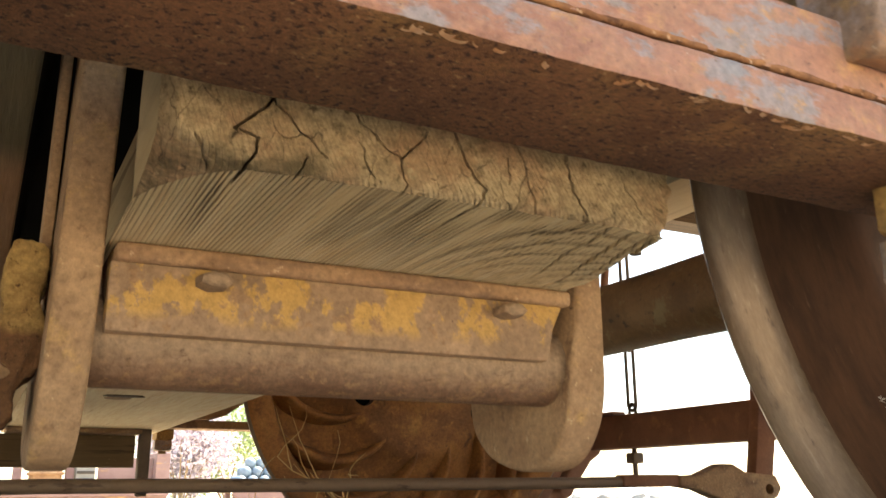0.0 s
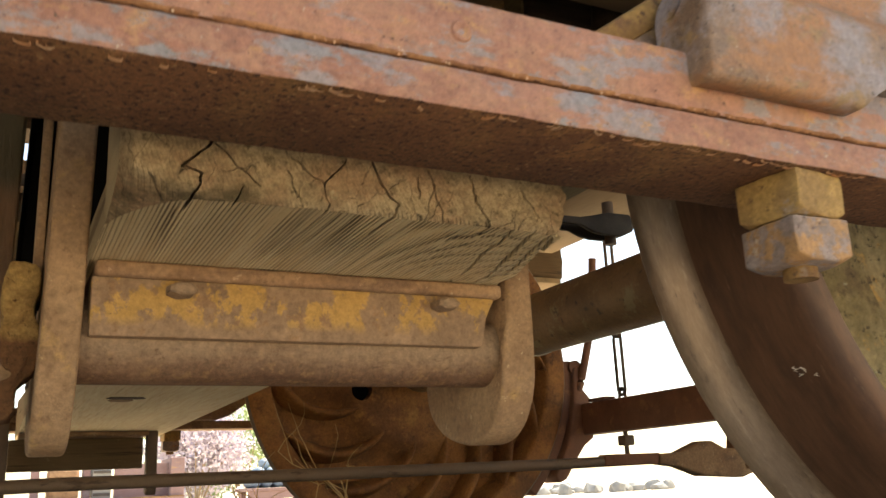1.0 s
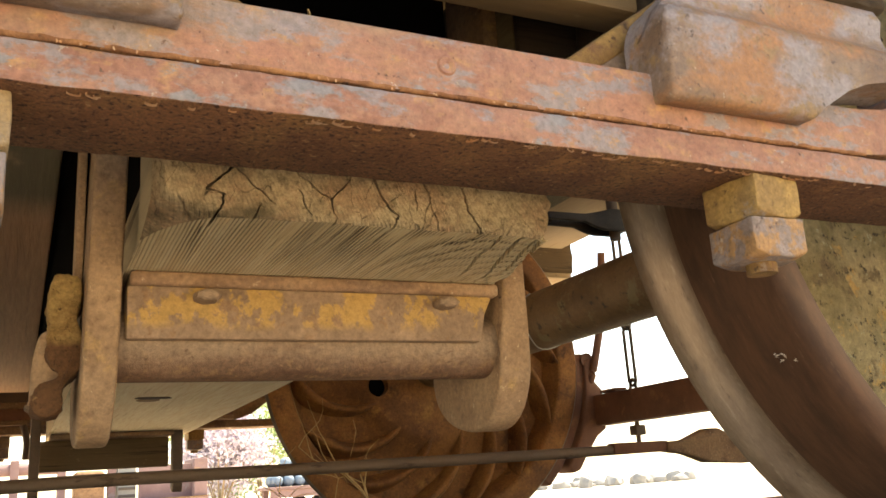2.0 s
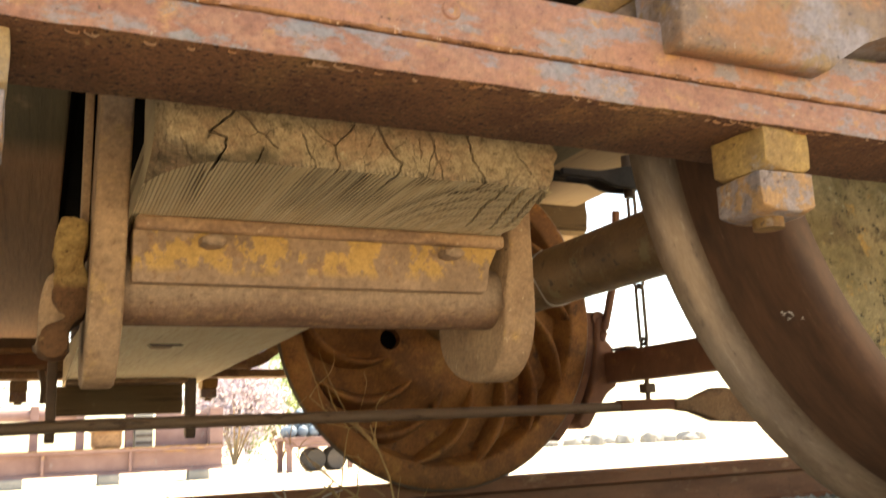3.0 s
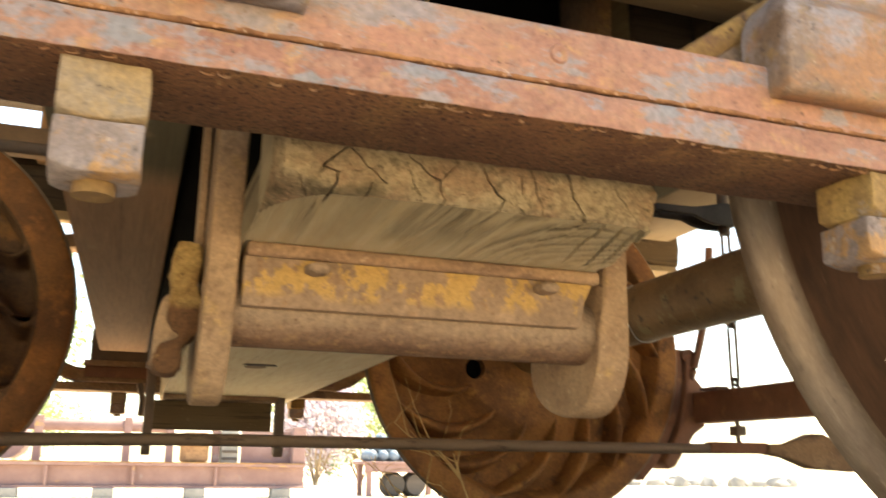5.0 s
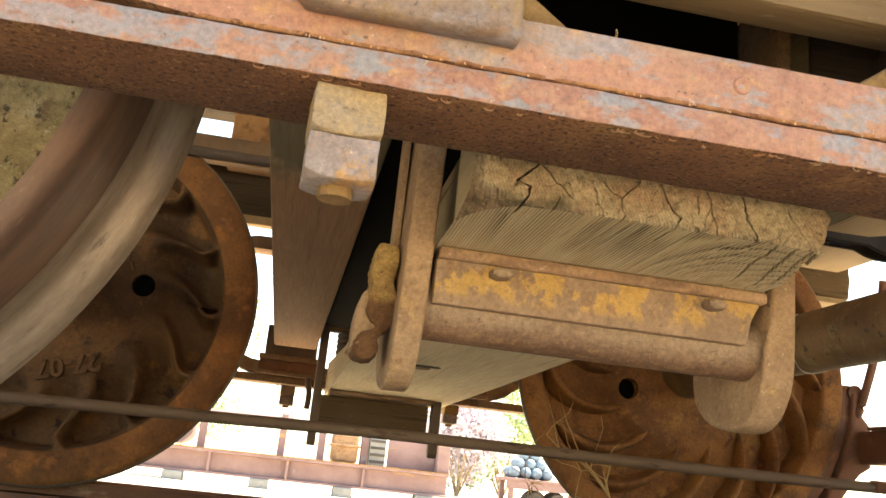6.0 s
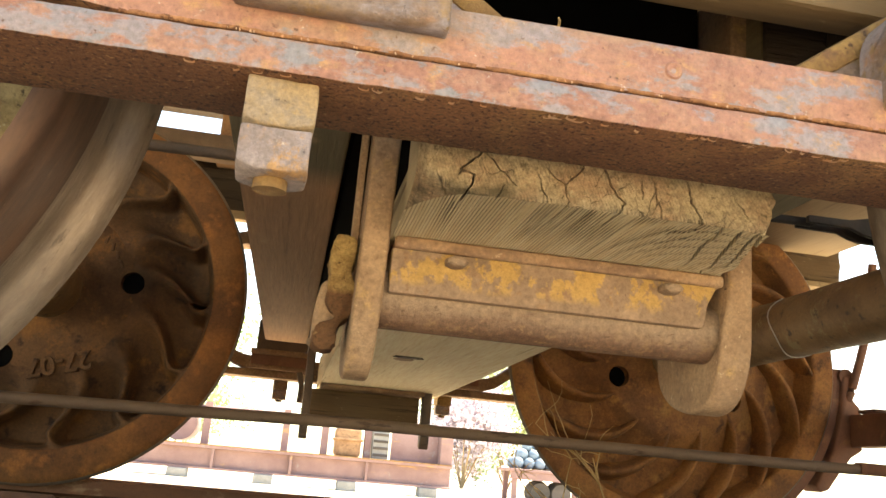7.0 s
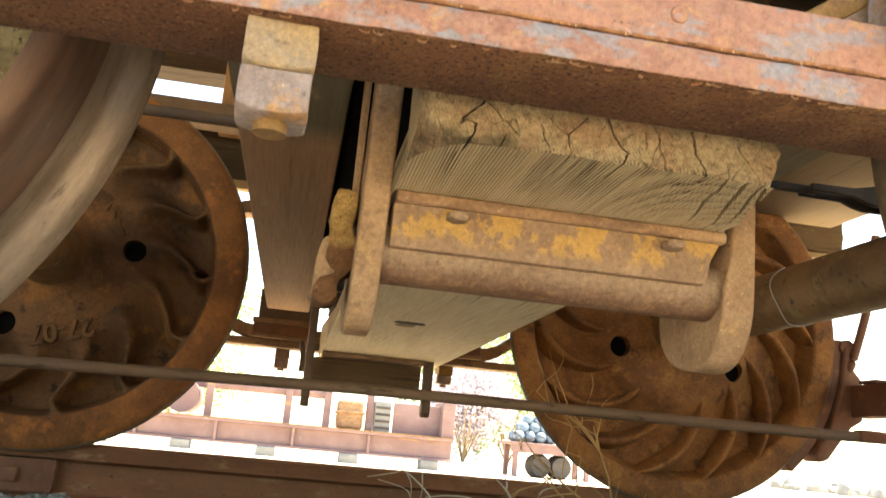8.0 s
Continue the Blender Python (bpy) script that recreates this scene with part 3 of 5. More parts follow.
def build_rail(y, name):
    w, h = 0.034, 0.135
    out = [(-0.066, -h), (0.066, -h), (0.066, -h + 0.009), (0.012, -h + 0.024), (0.008, -0.055), (0.010, -0.044), (w, -0.036), (w, -0.006), (w - 0.008, 0.0), (-w + 0.008, 0.0), (-w, -0.006), (-w, -0.036), (-0.010, -0.044), (-0.008, -0.055), (-0.012, -h + 0.024), (-0.066, -h + 0.009)]
    root = thing(name, "rust-brown steel rail on its ballast", "rail", "rails of the track", "structure")
    part("rail_steel", prism([(y + u, v) for u, v in out], -14, 30, "x", 0.0), "rail", root, "", 30)
    return root


def build_ballast():
    bm = bmesh.new()
    nx, ny = 150, 90
    g = [[bm.verts.new((-4 + 12 * i / nx, -0.25 + 2.30 * j / ny, 0)) for j in range(ny + 1)] for i in range(nx + 1)]
    for i in range(nx):
        for j in range(ny):
            bm.faces.new((g[i][j], g[i + 1][j], g[i + 1][j + 1], g[i][j + 1]))
    for v in bm.verts:
        edge = min(1, max(0, (v.co.y + 0.25) / 0.2), max(0, (2.05 - v.co.y) / 0.15))
        v.co.z = -0.21 + (0.21 + gravel_height(v.co.x, v.co.y)) * edge
    tagged(part("ballast_bed", bm, "gravel", None, "", 60), "grey crushed-stone ballast bed under the rails", "ballast", kind="structure")


build_ground()
build_ballast()
build_rail(TRACK + 0.7175 + 0.034, "rail_far")
build_rail(TRACK - 0.7175 - 0.034, "rail_near")


# ---- wheels and axles ----
WHEEL_R, WHEEL_L, AXLE_Z = 0.772, -0.768, 0.419
Y_BACK = 0.690   # from the track's centre to the back of a rim


# cross section of a fin: (half widths to the side, share of the pocket's depth)
BLADE = ((-2.5, 1.0), (-1.5, 0.45), (-0.95, 0.14), (-0.45, 0.02), (0, 0), (0.45, 0.02), (0.95, 0.14), (1.5, 0.45), (2.5, 1.0))


def carved(ob, cutters):
    """Cut the cutter meshes out of ob's mesh for good."""
    mods = []
    for c in cutters:
        md = ob.modifiers.new("cut", "BOOLEAN")
        md.operation, md.solver, md.object = "DIFFERENCE", "EXACT", c
        mods.append(md)
    bpy.context.view_layer.update()
    dg = bpy.context.evaluated_depsgraph_get()
    me = bpy.data.meshes.new_from_object(ob.evaluated_get(dg))
    ob.modifiers.clear()
    old, ob.data = ob.data, me
    bpy.data.meshes.remove(old)
    for c in cutters:
        bpy.data.objects.remove(c)


def wheel_mesh(rim, pocket, worn):
    """A cast wheel; axial 0 is the back of the rim, plus is outward. rim: inner radius of the rim; pocket: depth between the fins; worn: width of the bright strip."""
    k, w = pocket / 0.084, rim - 0.372
    prof = [(-0.010, 0.0), (-0.010, 0.086), (-0.007, 0.096), (0.000, 0.108), (0.002, 0.125), (0.003, 0.190), (0.009 * k, 0.204), (0.036 * k, 0.222 + 0.3 * w), (0.060 * k, 0.248 + 0.5 * w), (0.076 * k, 0.290 + 0.8 * w), (0.084 * k, 0.335 + w), (0.074 * k, 0.351 + w), (0.034 * k, 0.363 + w), (0.009, 0.369 + w), (0.003, rim), (0.0, rim + 0.006), (0.0, 0.428), (0.003, 0.440), (0.010, 0.446), (0.018, 0.444), (0.025, 0.436), (0.031, 0.426), (0.038, 0.4205), (worn, 0.4197), (0.116, 0.4155), (0.126, 0.4140), (0.134, 0.4105), (0.140, 0.4045), (0.1435, 0.396), (0.1445, 0.386), (0.1445, 0.350), (0.138, 0.342), (0.122, 0.330), (0.116, 0.290), (0.114, 0.200), (0.112, 0.140), (0.150, 0.130), (0.158, 0.120), (0.158, 0.0)]
    slots = []
    for (s0, r0), (s1, r1) in zip(prof, prof[1:]):
        sm, rm = (s0 + s1) / 2, (r0 + r1) / 2
        slots.append(4 if (rm > rim + 0.001 and sm < 0.004 and rm < 0.445) else 2 if (rm > 0.415 and 0.003 < sm and s1 <= worn + 0.0001) else 1 if (rm > 0.398 and worn <= sm < 0.142) else 3 if sm > 0.1 else 0)
    return prof, slots


def finned_web(sgn, spots, fins, first, hub, rim, pocket, bend):
    """The cast back between hub and rim: broad ridges that swell out of the hub and run into the rim."""
    line = smooth_line([(u, radians(d), 0) for u, d in bend], 8)
    def turn(u):
        for p, q in zip(line, line[1:]):
            if u <= q.x:
                return p.y + (q.y - p.y) * max(0, u - p.x) / max(1e-6, q.x - p.x)
        return line[-1].y
    def ease(x):
        x = max(0.0, min(1.0, x))
        return x * x * (3 - 2 * x)
    b, nr, na = bmesh.new(), 46, 616
    step, grid = 2 * math.pi / fins, []
    for i in range(nr + 1):
        u = i / nr
        r = hub + (rim + 0.001 - hub) * u
        wide = 0.0125 + 0.018 * (1 - u) ** 2 + 0.007 * ease((u - 0.85) / 0.15)
        deep = pocket * ease((u + 0.05) / 0.80) * (1 - ease((u - 0.90) / 0.10))
        row = []
        for j in range(na):
            a = 2 * math.pi * j / na
            d = (a - radians(first) - turn(u) - 0.03 * noise.noise(Vector((a * 2.2, u * 2, 0)))) / step
            d = (d - round(d)) * step * r
            wd = wide * (1.25 if d < 0 else 0.9)
            ridge = math.exp(-(abs(d) / wd) ** 2.4) * (1 - 0.20 * math.sin(math.pi * u) ** 2)
            row.append([r * math.cos(a), 0.0025 + deep * (1 - ridge) + 0.0012 * noise.noise(Vector((r * 60 * math.cos(a), r * 60 * math.sin(a), 2))), r * math.sin(a)])
        grid.append(row)
    verts = []
    for row in grid:
        out = []
        for x, s, z in row:
            for hx, hz in spots:   # the rims of the core holes
                h = math.hypot(x - hx, z - hz)
                if 0.0235 < h < 0.0265:
                    x, z = hx + (x - hx) * 0.0265 / h, hz + (z - hz) * 0.0265 / h
            out.append(b.verts.new((x, sgn * (Y_BACK + s), z)))
        verts.append(out)
    for p, q in zip(verts, verts[1:]):
        for j in range(na):
            f4 = (p[j], p[(j + 1) % na], q[(j + 1) % na], q[j])
            mx, mz = sum(v.co.x for v in f4) / 4, sum(v.co.z for v in f4) / 4
            if all(math.hypot(mx - hx, mz - hz) > 0.0262 for hx, hz in spots):
                b.faces.new(f4)
    bmesh.ops.delete(b, geom=[v for v in b.verts if not v.link_faces], context="VERTS")
    bmesh.ops.recalc_face_normals(b, faces=b.faces[:])
    return b


def build_wheelset(x, holes, label, fins, first, hub, rim, pocket, worn, bend, fat, rust):
    """holes: (degrees, radius) of the core holes; bend: (radius share, degrees) along a fin from hub to rim."""
    root = thing("wheelset", label, "wheelset", "wheelsets of the truck", at=(x, TRACK, AXLE_Z))
    prof, slots = wheel_mesh(rim, pocket if fat <= 1 else 0.120, worn)
    for sgn in (1, -1):
        bm = lathe([(sgn * (Y_BACK + a), r) for a, r in prof], 128, None, slots)
        w = part("wheel", bm, [rust, "tread", "flange", "wheel_face", "wheel_rust" if rust == "wheel_rust" else "wheel_rim"], root, "rusted cast-iron railway wheel with curved fins on its back")
        cutters = []
        spots = [(r * math.cos(radians(a)), r * math.sin(radians(a))) for a, r in holes]
        for hx, hz in spots:
            c = part("cutter", tube([(hx, sgn * (Y_BACK - 0.05), hz), (hx, sgn * (Y_BACK + 0.095), hz)], 0.0265, 28), "dark_iron")
            c.location = root.location
            cutters.append(c)
        carved(w, cutters)
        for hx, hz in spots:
            # added black plug: the darkness of the hole as colour
            part("core_sand", tube([(hx, sgn * (Y_BACK + 0.030), hz), (hx, sgn * (Y_BACK + 0.094), hz)], 0.0268, 28), "soot", w, "black plug painted as the shade inside the core hole")
        for poly in w.data.polygons:
            poly.use_smooth = True
        w.data.set_sharp_from_angle(angle=radians(40))
        if fat > 1:
            part("web", finned_web(sgn, spots, fins, first, hub, rim, pocket, bend), rust, w, "cast web with broad curved ridges", 80)
            continue
        # rounded curved fins between hub and rim
        line = smooth_line([(u, radians(d), 0) for u, d in bend], 5)
        for n in range(fins):
            a0 = radians(first) + 2 * math.pi * n / fins
            b = bmesh.new()
            mid = []
            for p in line:
                r = hub + (rim + 0.016 - hub) * p.x
                wob = 0.02 * noise.noise(Vector((n * 3.1, p.x * 2, 0)))
                mid.append((p.x, Vector((r * math.cos(a0 + p.y + wob), 0, r * math.sin(a0 + p.y + wob)))))
            rings = []
            for i, (u, c) in enumerate(mid):
                t = (mid[min(i + 1, len(mid) - 1)][1] - mid[max(i - 1, 0)][1]).normalized()
                side = Vector((t.z, 0, -t.x))
                half = fat * (0.0078 + 0.0055 * u * u) * (1 - 0.8 * max(0, (u - 0.72) / 0.28))
                crest = 0.0035 + 0.010 * math.sin(math.pi * min(1, u)) ** 2
                ring = []
                for q, d in BLADE:
                    p = c + side * q * half
                    ring.append(b.verts.new((p.x, sgn * (Y_BACK + crest + d * pocket), p.z)))
                rings.append(ring)
            for p, q in zip(rings, rings[1:]):
                for j in range(len(p) - 1):
                    b.faces.new((p[j], p[j + 1], q[j + 1], q[j]))
            bmesh.ops.recalc_face_normals(b, faces=b.faces[:])
            part("fin", b, rust, w, "", 75)
    ax = [(-Y_BACK - 0.02, 0.0), (-Y_BACK - 0.02, 0.074), (-0.655, 0.074), (-0.645, 0.073), (-0.56, 0.070), (-0.52, 0.064), (-0.2, 0.059), (0.2, 0.059), (0.52, 0.064), (0.56, 0.070), (0.645, 0.073), (0.655, 0.074), (Y_BACK + 0.02, 0.074), (Y_BACK + 0.02, 0.0)]
    axle = part("axle", lathe(ax, 48), "axle", root, "dark greasy round axle", 40)
    wire = [(0.0605 * math.cos(a), 0.14 + 0.012 * math.sin(3 * a), 0.0605 * math.sin(a)) for a in (math.radians(120 + 12 * i) for i in range(16))]
    part("wire", tube(wire, 0.0013, 6), "pale", axle, "pale loop of wire")
    for sgn in (1, -1):
        part("journal", lathe([(sgn * a, r) for a, r in ((Y_BACK + 0.15, 0.0), (Y_BACK + 0.15, 0.06), (0.90, 0.055), (1.04, 0.055), (1.04, 0.0))], 32), "axle", root, "", 40)
    return root


right_set = build_wheelset(WHEEL_R, [(-156.6, 0.167), (-32.5, 0.186), (86, 0.178)], "rust-orange wheelset standing on both rails, beside the brake", 14, -145, 0.178, 0.385, 0.070, 0.042, [(0, 0), (0.3, -5), (0.65, -19), (1, -41)], 1.0, "wheel_rust")
left_set = build_wheelset(WHEEL_L, [(9.5, 0.1825), (-114.5, 0.1835), (130, 0.178)], "rust-brown wheelset standing on both rails, with cast numerals", 14, 12, 0.188, 0.368, 0.078, 0.066, [(0, 3), (0.12, 2), (0.34, 0), (0.56, -7), (0.78, -14), (1, -13)], 1.2, "wheel_brown")


def tread_flecks(root):
    """Pale scratches and fluff on the running tread of the near wheel."""
    rng = random.Random(21)
    wheel = [c for c in root.children if c.name.startswith("wheel")][1]
    for k in range(7):
        a0, y0 = radians(-149.3 + 1.5 * rng.random()), -0.795 + rng.uniform(-0.009, 0.009)
        pts = [(0.4185 * math.cos(a0 + 0.0016 * i * rng.uniform(0.4, 1.6)), y0 + i * rng.uniform(-0.0013, 0.0013), 0.4185 * math.sin(a0 + 0.0016 * i * rng.uniform(0.4, 1.6))) for i in range(5)]
        part("fleck", tube(pts, 0.00025, 5), "pale", wheel, "pale scratch on the tread")


tread_flecks(right_set)


def cast_text(body, size, wheel, ang, r, spin):
    cu = bpy.data.curves.new("cast_inscription", "FONT")
    cu.body, cu.size, cu.extrude, cu.bevel_depth, cu.align_x, cu.align_y = body, size, 0.004, 0.0016, "CENTER", "CENTER"
    ob = new("cast_inscription", cu)
    cu.materials.append(M["wheel_brown"])
    ob.parent = wheel
    ob.matrix_basis = Matrix.Translation((r * math.cos(ang), Y_BACK + 0.001, r * math.sin(ang))) @ pose(0, 0, 0, 90, 0, 0) @ pose(0, 0, 0, 0, 0, spin)
    return ob


far_left_wheel = [c for c in left_set.children if c.name.startswith("wheel")][0]
cast_text("27-07", 0.060, far_left_wheel, radians(-73), 0.180, 195)
for n in range(4):   # foundry marks too worn to read
    a = radians(26 + 8 * n)
    b = box(-0.0035, 0.0035, Y_BACK - 0.001, Y_BACK + 0.006, -0.010, 0.010, 0.002)
    bmesh.ops.rotate(b, verts=b.verts[:], cent=(0, 0, 0), matrix=Matrix.Rotation(-a + 0.4 * n, 3, "Y"))
    for v in b.verts:
        v.co += Vector((0.165 * math.cos(a), 0, 0.165 * math.sin(a)))
    part("foundry_mark", b, "wheel_brown", far_left_wheel)


# ---- side frames ----
def build_side(near):
    m = (lambda y: y) if near else mirror_y
    lab = "rusty truck side frame of stacked iron bars, faded red"
    root = thing("side_frame", lab, "side frame", "side frames of the truck")
    def yb(a, b):
        return (m(a), m(b)) if near else (m(b), m(a))
    y0, y1 = yb(0.0, 0.074)
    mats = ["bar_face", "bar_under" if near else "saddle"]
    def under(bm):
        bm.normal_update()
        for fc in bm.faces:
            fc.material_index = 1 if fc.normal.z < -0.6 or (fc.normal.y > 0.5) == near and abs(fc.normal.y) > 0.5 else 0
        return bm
    tie = box(-1.02, 1.02, y0, y1, 0.2802, 0.2997, 0.0025)
    bmesh.ops.subdivide_edges(tie, edges=[e for e in tie.edges if e.calc_length() > 1], cuts=420)
    rough_up(tie, 0.0006, 45, 2)
    rough_up(tie, 0.0004, 210, 6)
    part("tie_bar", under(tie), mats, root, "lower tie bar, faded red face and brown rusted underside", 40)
    top, low, t = 0.3335, 0.3000, 0.0335
    xs = [0.0, 0.295, 0.325, 0.355, 0.395, 0.56, 0.60, 0.64, 1.02]
    zs = [low, low, low + 0.003, low + 0.013, low + 0.042, low + 0.185, low + 0.203, low + 0.208, low + 0.208]
    line = [(-x, z) for x, z in zip(xs[::-1], zs[::-1])][:-1] + list(zip(xs, zs))
    out = line + [(x, z + t) for x, z in line[::-1]]
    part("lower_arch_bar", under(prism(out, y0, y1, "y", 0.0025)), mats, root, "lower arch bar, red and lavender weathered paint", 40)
    if near:   # rust swelling out of the joint
        bead = tube([(-0.30 + 0.60 * i / 260, 0.0016 + 0.0006 * noise.noise(Vector((i * 0.31, 1, 0))), 0.3017 + 0.0004 * noise.noise(Vector((i * 0.17, 5, 0)))) for i in range(261)], 0.0016, 8)
        rough_up(bead, 0.0006, 150, 4)
        part("rust_bead", bead, "seam_rust", root, "orange rust swelling out of the joint between the bars", 70)
    up = [(-1.02, 0.55), (-0.64, 0.55), (-0.36, 0.63), (0.36, 0.63), (0.64, 0.55), (1.02, 0.55)]
    part("upper_arch_bar", under(prism(up + [(x, z + 0.036) for x, z in up[::-1]], y0, y1, "y", 0.0035)), mats, root, "", 40)
    for s in (1, -1):
        # column casting: a front plate with a rounded lip over the bar, a trough above it, a slanting gusset behind
        def sec(o, y, z):
            return (m(y), z)
        cuts = [(0.1365, 0.0085, 0.3170, 0.355), (0.1368, 0.0048, 0.3148, 0.358), (0.1376, 0.0019, 0.3134, 0.362), (0.1392, 0.0004, 0.3123, 0.367), (0.143, 0.0, 0.312, 0.374), (0.1640, 0.0, 0.312, 0.394), (0.1800, 0.0, 0.312, 0.412), (0.19, 0.0, 0.312, 0.45), (0.22, 0.0, 0.312, 0.45), (0.246, 0.0, 0.3125, 0.45), (0.249, 0.001, 0.314, 0.45), (0.256, 0.001, 0.3205, 0.45), (0.266, 0.001, 0.3265, 0.45), (0.280, 0.001, 0.335, 0.45), (0.298, 0.001, 0.342, 0.45), (0.320, 0.001, 0.3465, 0.45), (0.345, 0.001, 0.348, 0.45)]
        col = part("column", loft([[(s * (x - 0.006), m(yy + back * (yy < 0.015)), min(max(zz, lo), hi)) for yy, zz in LIP] for x, back, lo, hi in cuts]), "column_paint", root, "column casting with a worn rounded lip over the bar", 48)
        if not near:
            bpy.data.objects.remove(col)
            xs2 = sorted((s * 0.156, s * 0.305))
            col = part("column", box(*xs2, m(0.083), m(-0.012), 0.300, 0.352, 0.003), "brake_rust", root, "channel seat under the transom end", 40)
            for z0, z1 in ((0.300, 0.311), (0.338, 0.352)):
                part("lip", box(xs2[0] - 0.002, xs2[1] + 0.002, m(0.094), m(0.0832), z0, z1, 0.002), "saddle", col, "", 40)
            part("filler", box(xs2[0] + 0.01, xs2[1] - 0.004, m(0.080), m(0.01), 0.3522, 0.43, 0.004), "dark_iron", col, "dark iron filler block", 40)
        web = prism([(s * 0.094, 0.3345), (s * 0.30, 0.3345), (s * 0.30, 0.475), (s * 0.275, 0.456)], *yb(0.030, 0.040), "y", 0.001)
        if near:
            part("web", web, "column_paint", col, "", 40)
            fl = prism([(s * 0.072, 0.3345), (s * 0.098, 0.3345), (s * 0.275, 0.455), (s * 0.275, 0.480)], *yb(0.028, 0.088), "y", 0.004)
            part("flange", fl, "ochre_rust", col, "ochre rusted slanting flange", 40)
        jx = WHEEL_R if s > 0 else WHEEL_L
        jb = box(jx - 0.13, jx + 0.13, m(0.0) - 0.09, m(0.0) + 0.15, 0.302, 0.548, 0.02, 3) if near else box(jx - 0.13, jx + 0.13, m(0.0) - 0.15, m(0.0) + 0.09, 0.302, 0.548, 0.02, 3)
        part("journal_box", jb, "dark_iron", root, "", 40)
        # column bolt with two square nuts
        bx, by = (s * 0.222, m(0.010)) if not near else (0.2175, m(0.024)) if s > 0 else (-0.2142, m(0.0265))
        bolt = part("column_bolt", tube([(bx, by, 0.2236), (bx, by, 0.2250), (bx, by, 0.30)], 0.0092, 20), "ochre_rust", root, "", 40)
        for k, (z0, z1, h) in enumerate(((0.2547, 0.2801, 0.0200), (0.2300, 0.2541, 0.0197)) if s > 0 else ((0.2537, 0.2801, 0.0187), (0.2292, 0.2531, 0.0186))):
            nb = box(-h, h, -h, h, z0, z1, 0.0011, 2)
            bmesh.ops.subdivide_edges(nb, edges=[e for e in nb.edges if e.calc_length() > 0.01], cuts=9, use_grid_fill=True)
            for v in nb.verts:   # turned chamfer on the lower corners
                r = math.hypot(v.co.x, v.co.y)
                if r > h * 1.02 and v.co.z < z0 + 0.004:
                    v.co.z += (r - h * 1.02) * 0.5
            rough_up(nb, 0.0006, 90, k + 3 * s)
            bmesh.ops.rotate(nb, verts=nb.verts[:], cent=(0, 0, 0), matrix=Matrix.Rotation(radians((6, -3)[k] if s > 0 else (4, 2)[k]), 3, "Z"))
            for v in nb.verts:
                v.co += Vector((bx, by, 0))
            part("nut", nb, "nut_grey" if k else "nut_ochre" if s > 0 else "nut_tan", bolt, "square nut, ochre and grey rust", 40)
    return root


def paint_curls(parent, seed):
    """Curled flakes of paint along the bar's lower edge and crumbs of rust along the seam."""
    rng = random.Random(seed)
    b = bmesh.new()
    for cx, n in ((-0.24, 4), (-0.17, 3), (-0.10, 3), (-0.055, 9), (0.03, 7), (0.09, 8), (0.15, 9), (0.22, 8), (0.30, 6)):
        for _ in range(n):
            x = cx + rng.gauss(0, 0.022)
            r, w = rng.uniform(0.0006, 0.0015), rng.uniform(0.001, 0.003)
            y, z, tilt, yaw = rng.uniform(0.0, 0.004), 0.2800 - r * 0.3, rng.uniform(-0.5, 0.5), rng.uniform(-0.6, 0.6)
            strip = []
            for i in range(8):
                a = 4.2 * i / 7 + tilt - 3.9
                u, v = r * 2.2 * math.cos(a), r * 0.6 * math.sin(a)
                strip.append([b.verts.new((x + u * math.cos(yaw), y + u * math.sin(yaw) + k * w, z + v)) for k in (0, 1)])
            for p, q in zip(strip, strip[1:]):
                b.faces.new((p[0], p[1], q[1], q[0]))
    ob = part("flaking_paint", b, "flake", parent, "curled flakes of salmon paint", 80)
    tagged(ob, kind="stuff")
    b = bmesh.new()
    for _ in range(30):
        x = rng.choice((rng.uniform(-0.27, -0.05), rng.uniform(-0.27, 0.33)))
        d = bmesh.new()
        bmesh.ops.create_icosphere(d, subdivisions=1, radius=rng.uniform(0.0003, 0.0006))
        for v in d.verts:
            v.co = Vector((v.co.x * rng.uniform(0.8, 1.7) + x, v.co.y * 0.7 - 0.0002, v.co.z * rng.uniform(0.6, 1.2) + 0.3002 + rng.uniform(-0.0008, 0.001)))
        merge(b, d)
    tagged(part("rust_crumbs", b, "flake", parent, "orange rust crumbs along the seam", 80), kind="stuff")


near_side = build_side(True)
paint_curls([c for c in near_side.children if c.name.startswith("tie_bar")][0], 3)
part("paint_dimple", lathe([(0.001, 0.0), (-0.0006, 0.0025), (-0.0011, 0.0045), (0.001, 0.0062)], 18), "bar_face", [c for c in near_side.children if c.name.startswith("lower_arch")][0], "", 60).location = (0.0, 0.0, 0.317)
build_side(False)


# ---- transoms, spring plank, bolster ----
def timber(name, label, cat, x0, x1, y0, y1, z0, z1, mat, group="", bev=0.006):
    ob = part(name, box(x0, x1, y0, y1, z0, z1, bev), mat, None, "", 40)
    return tagged(ob, label, cat, group)


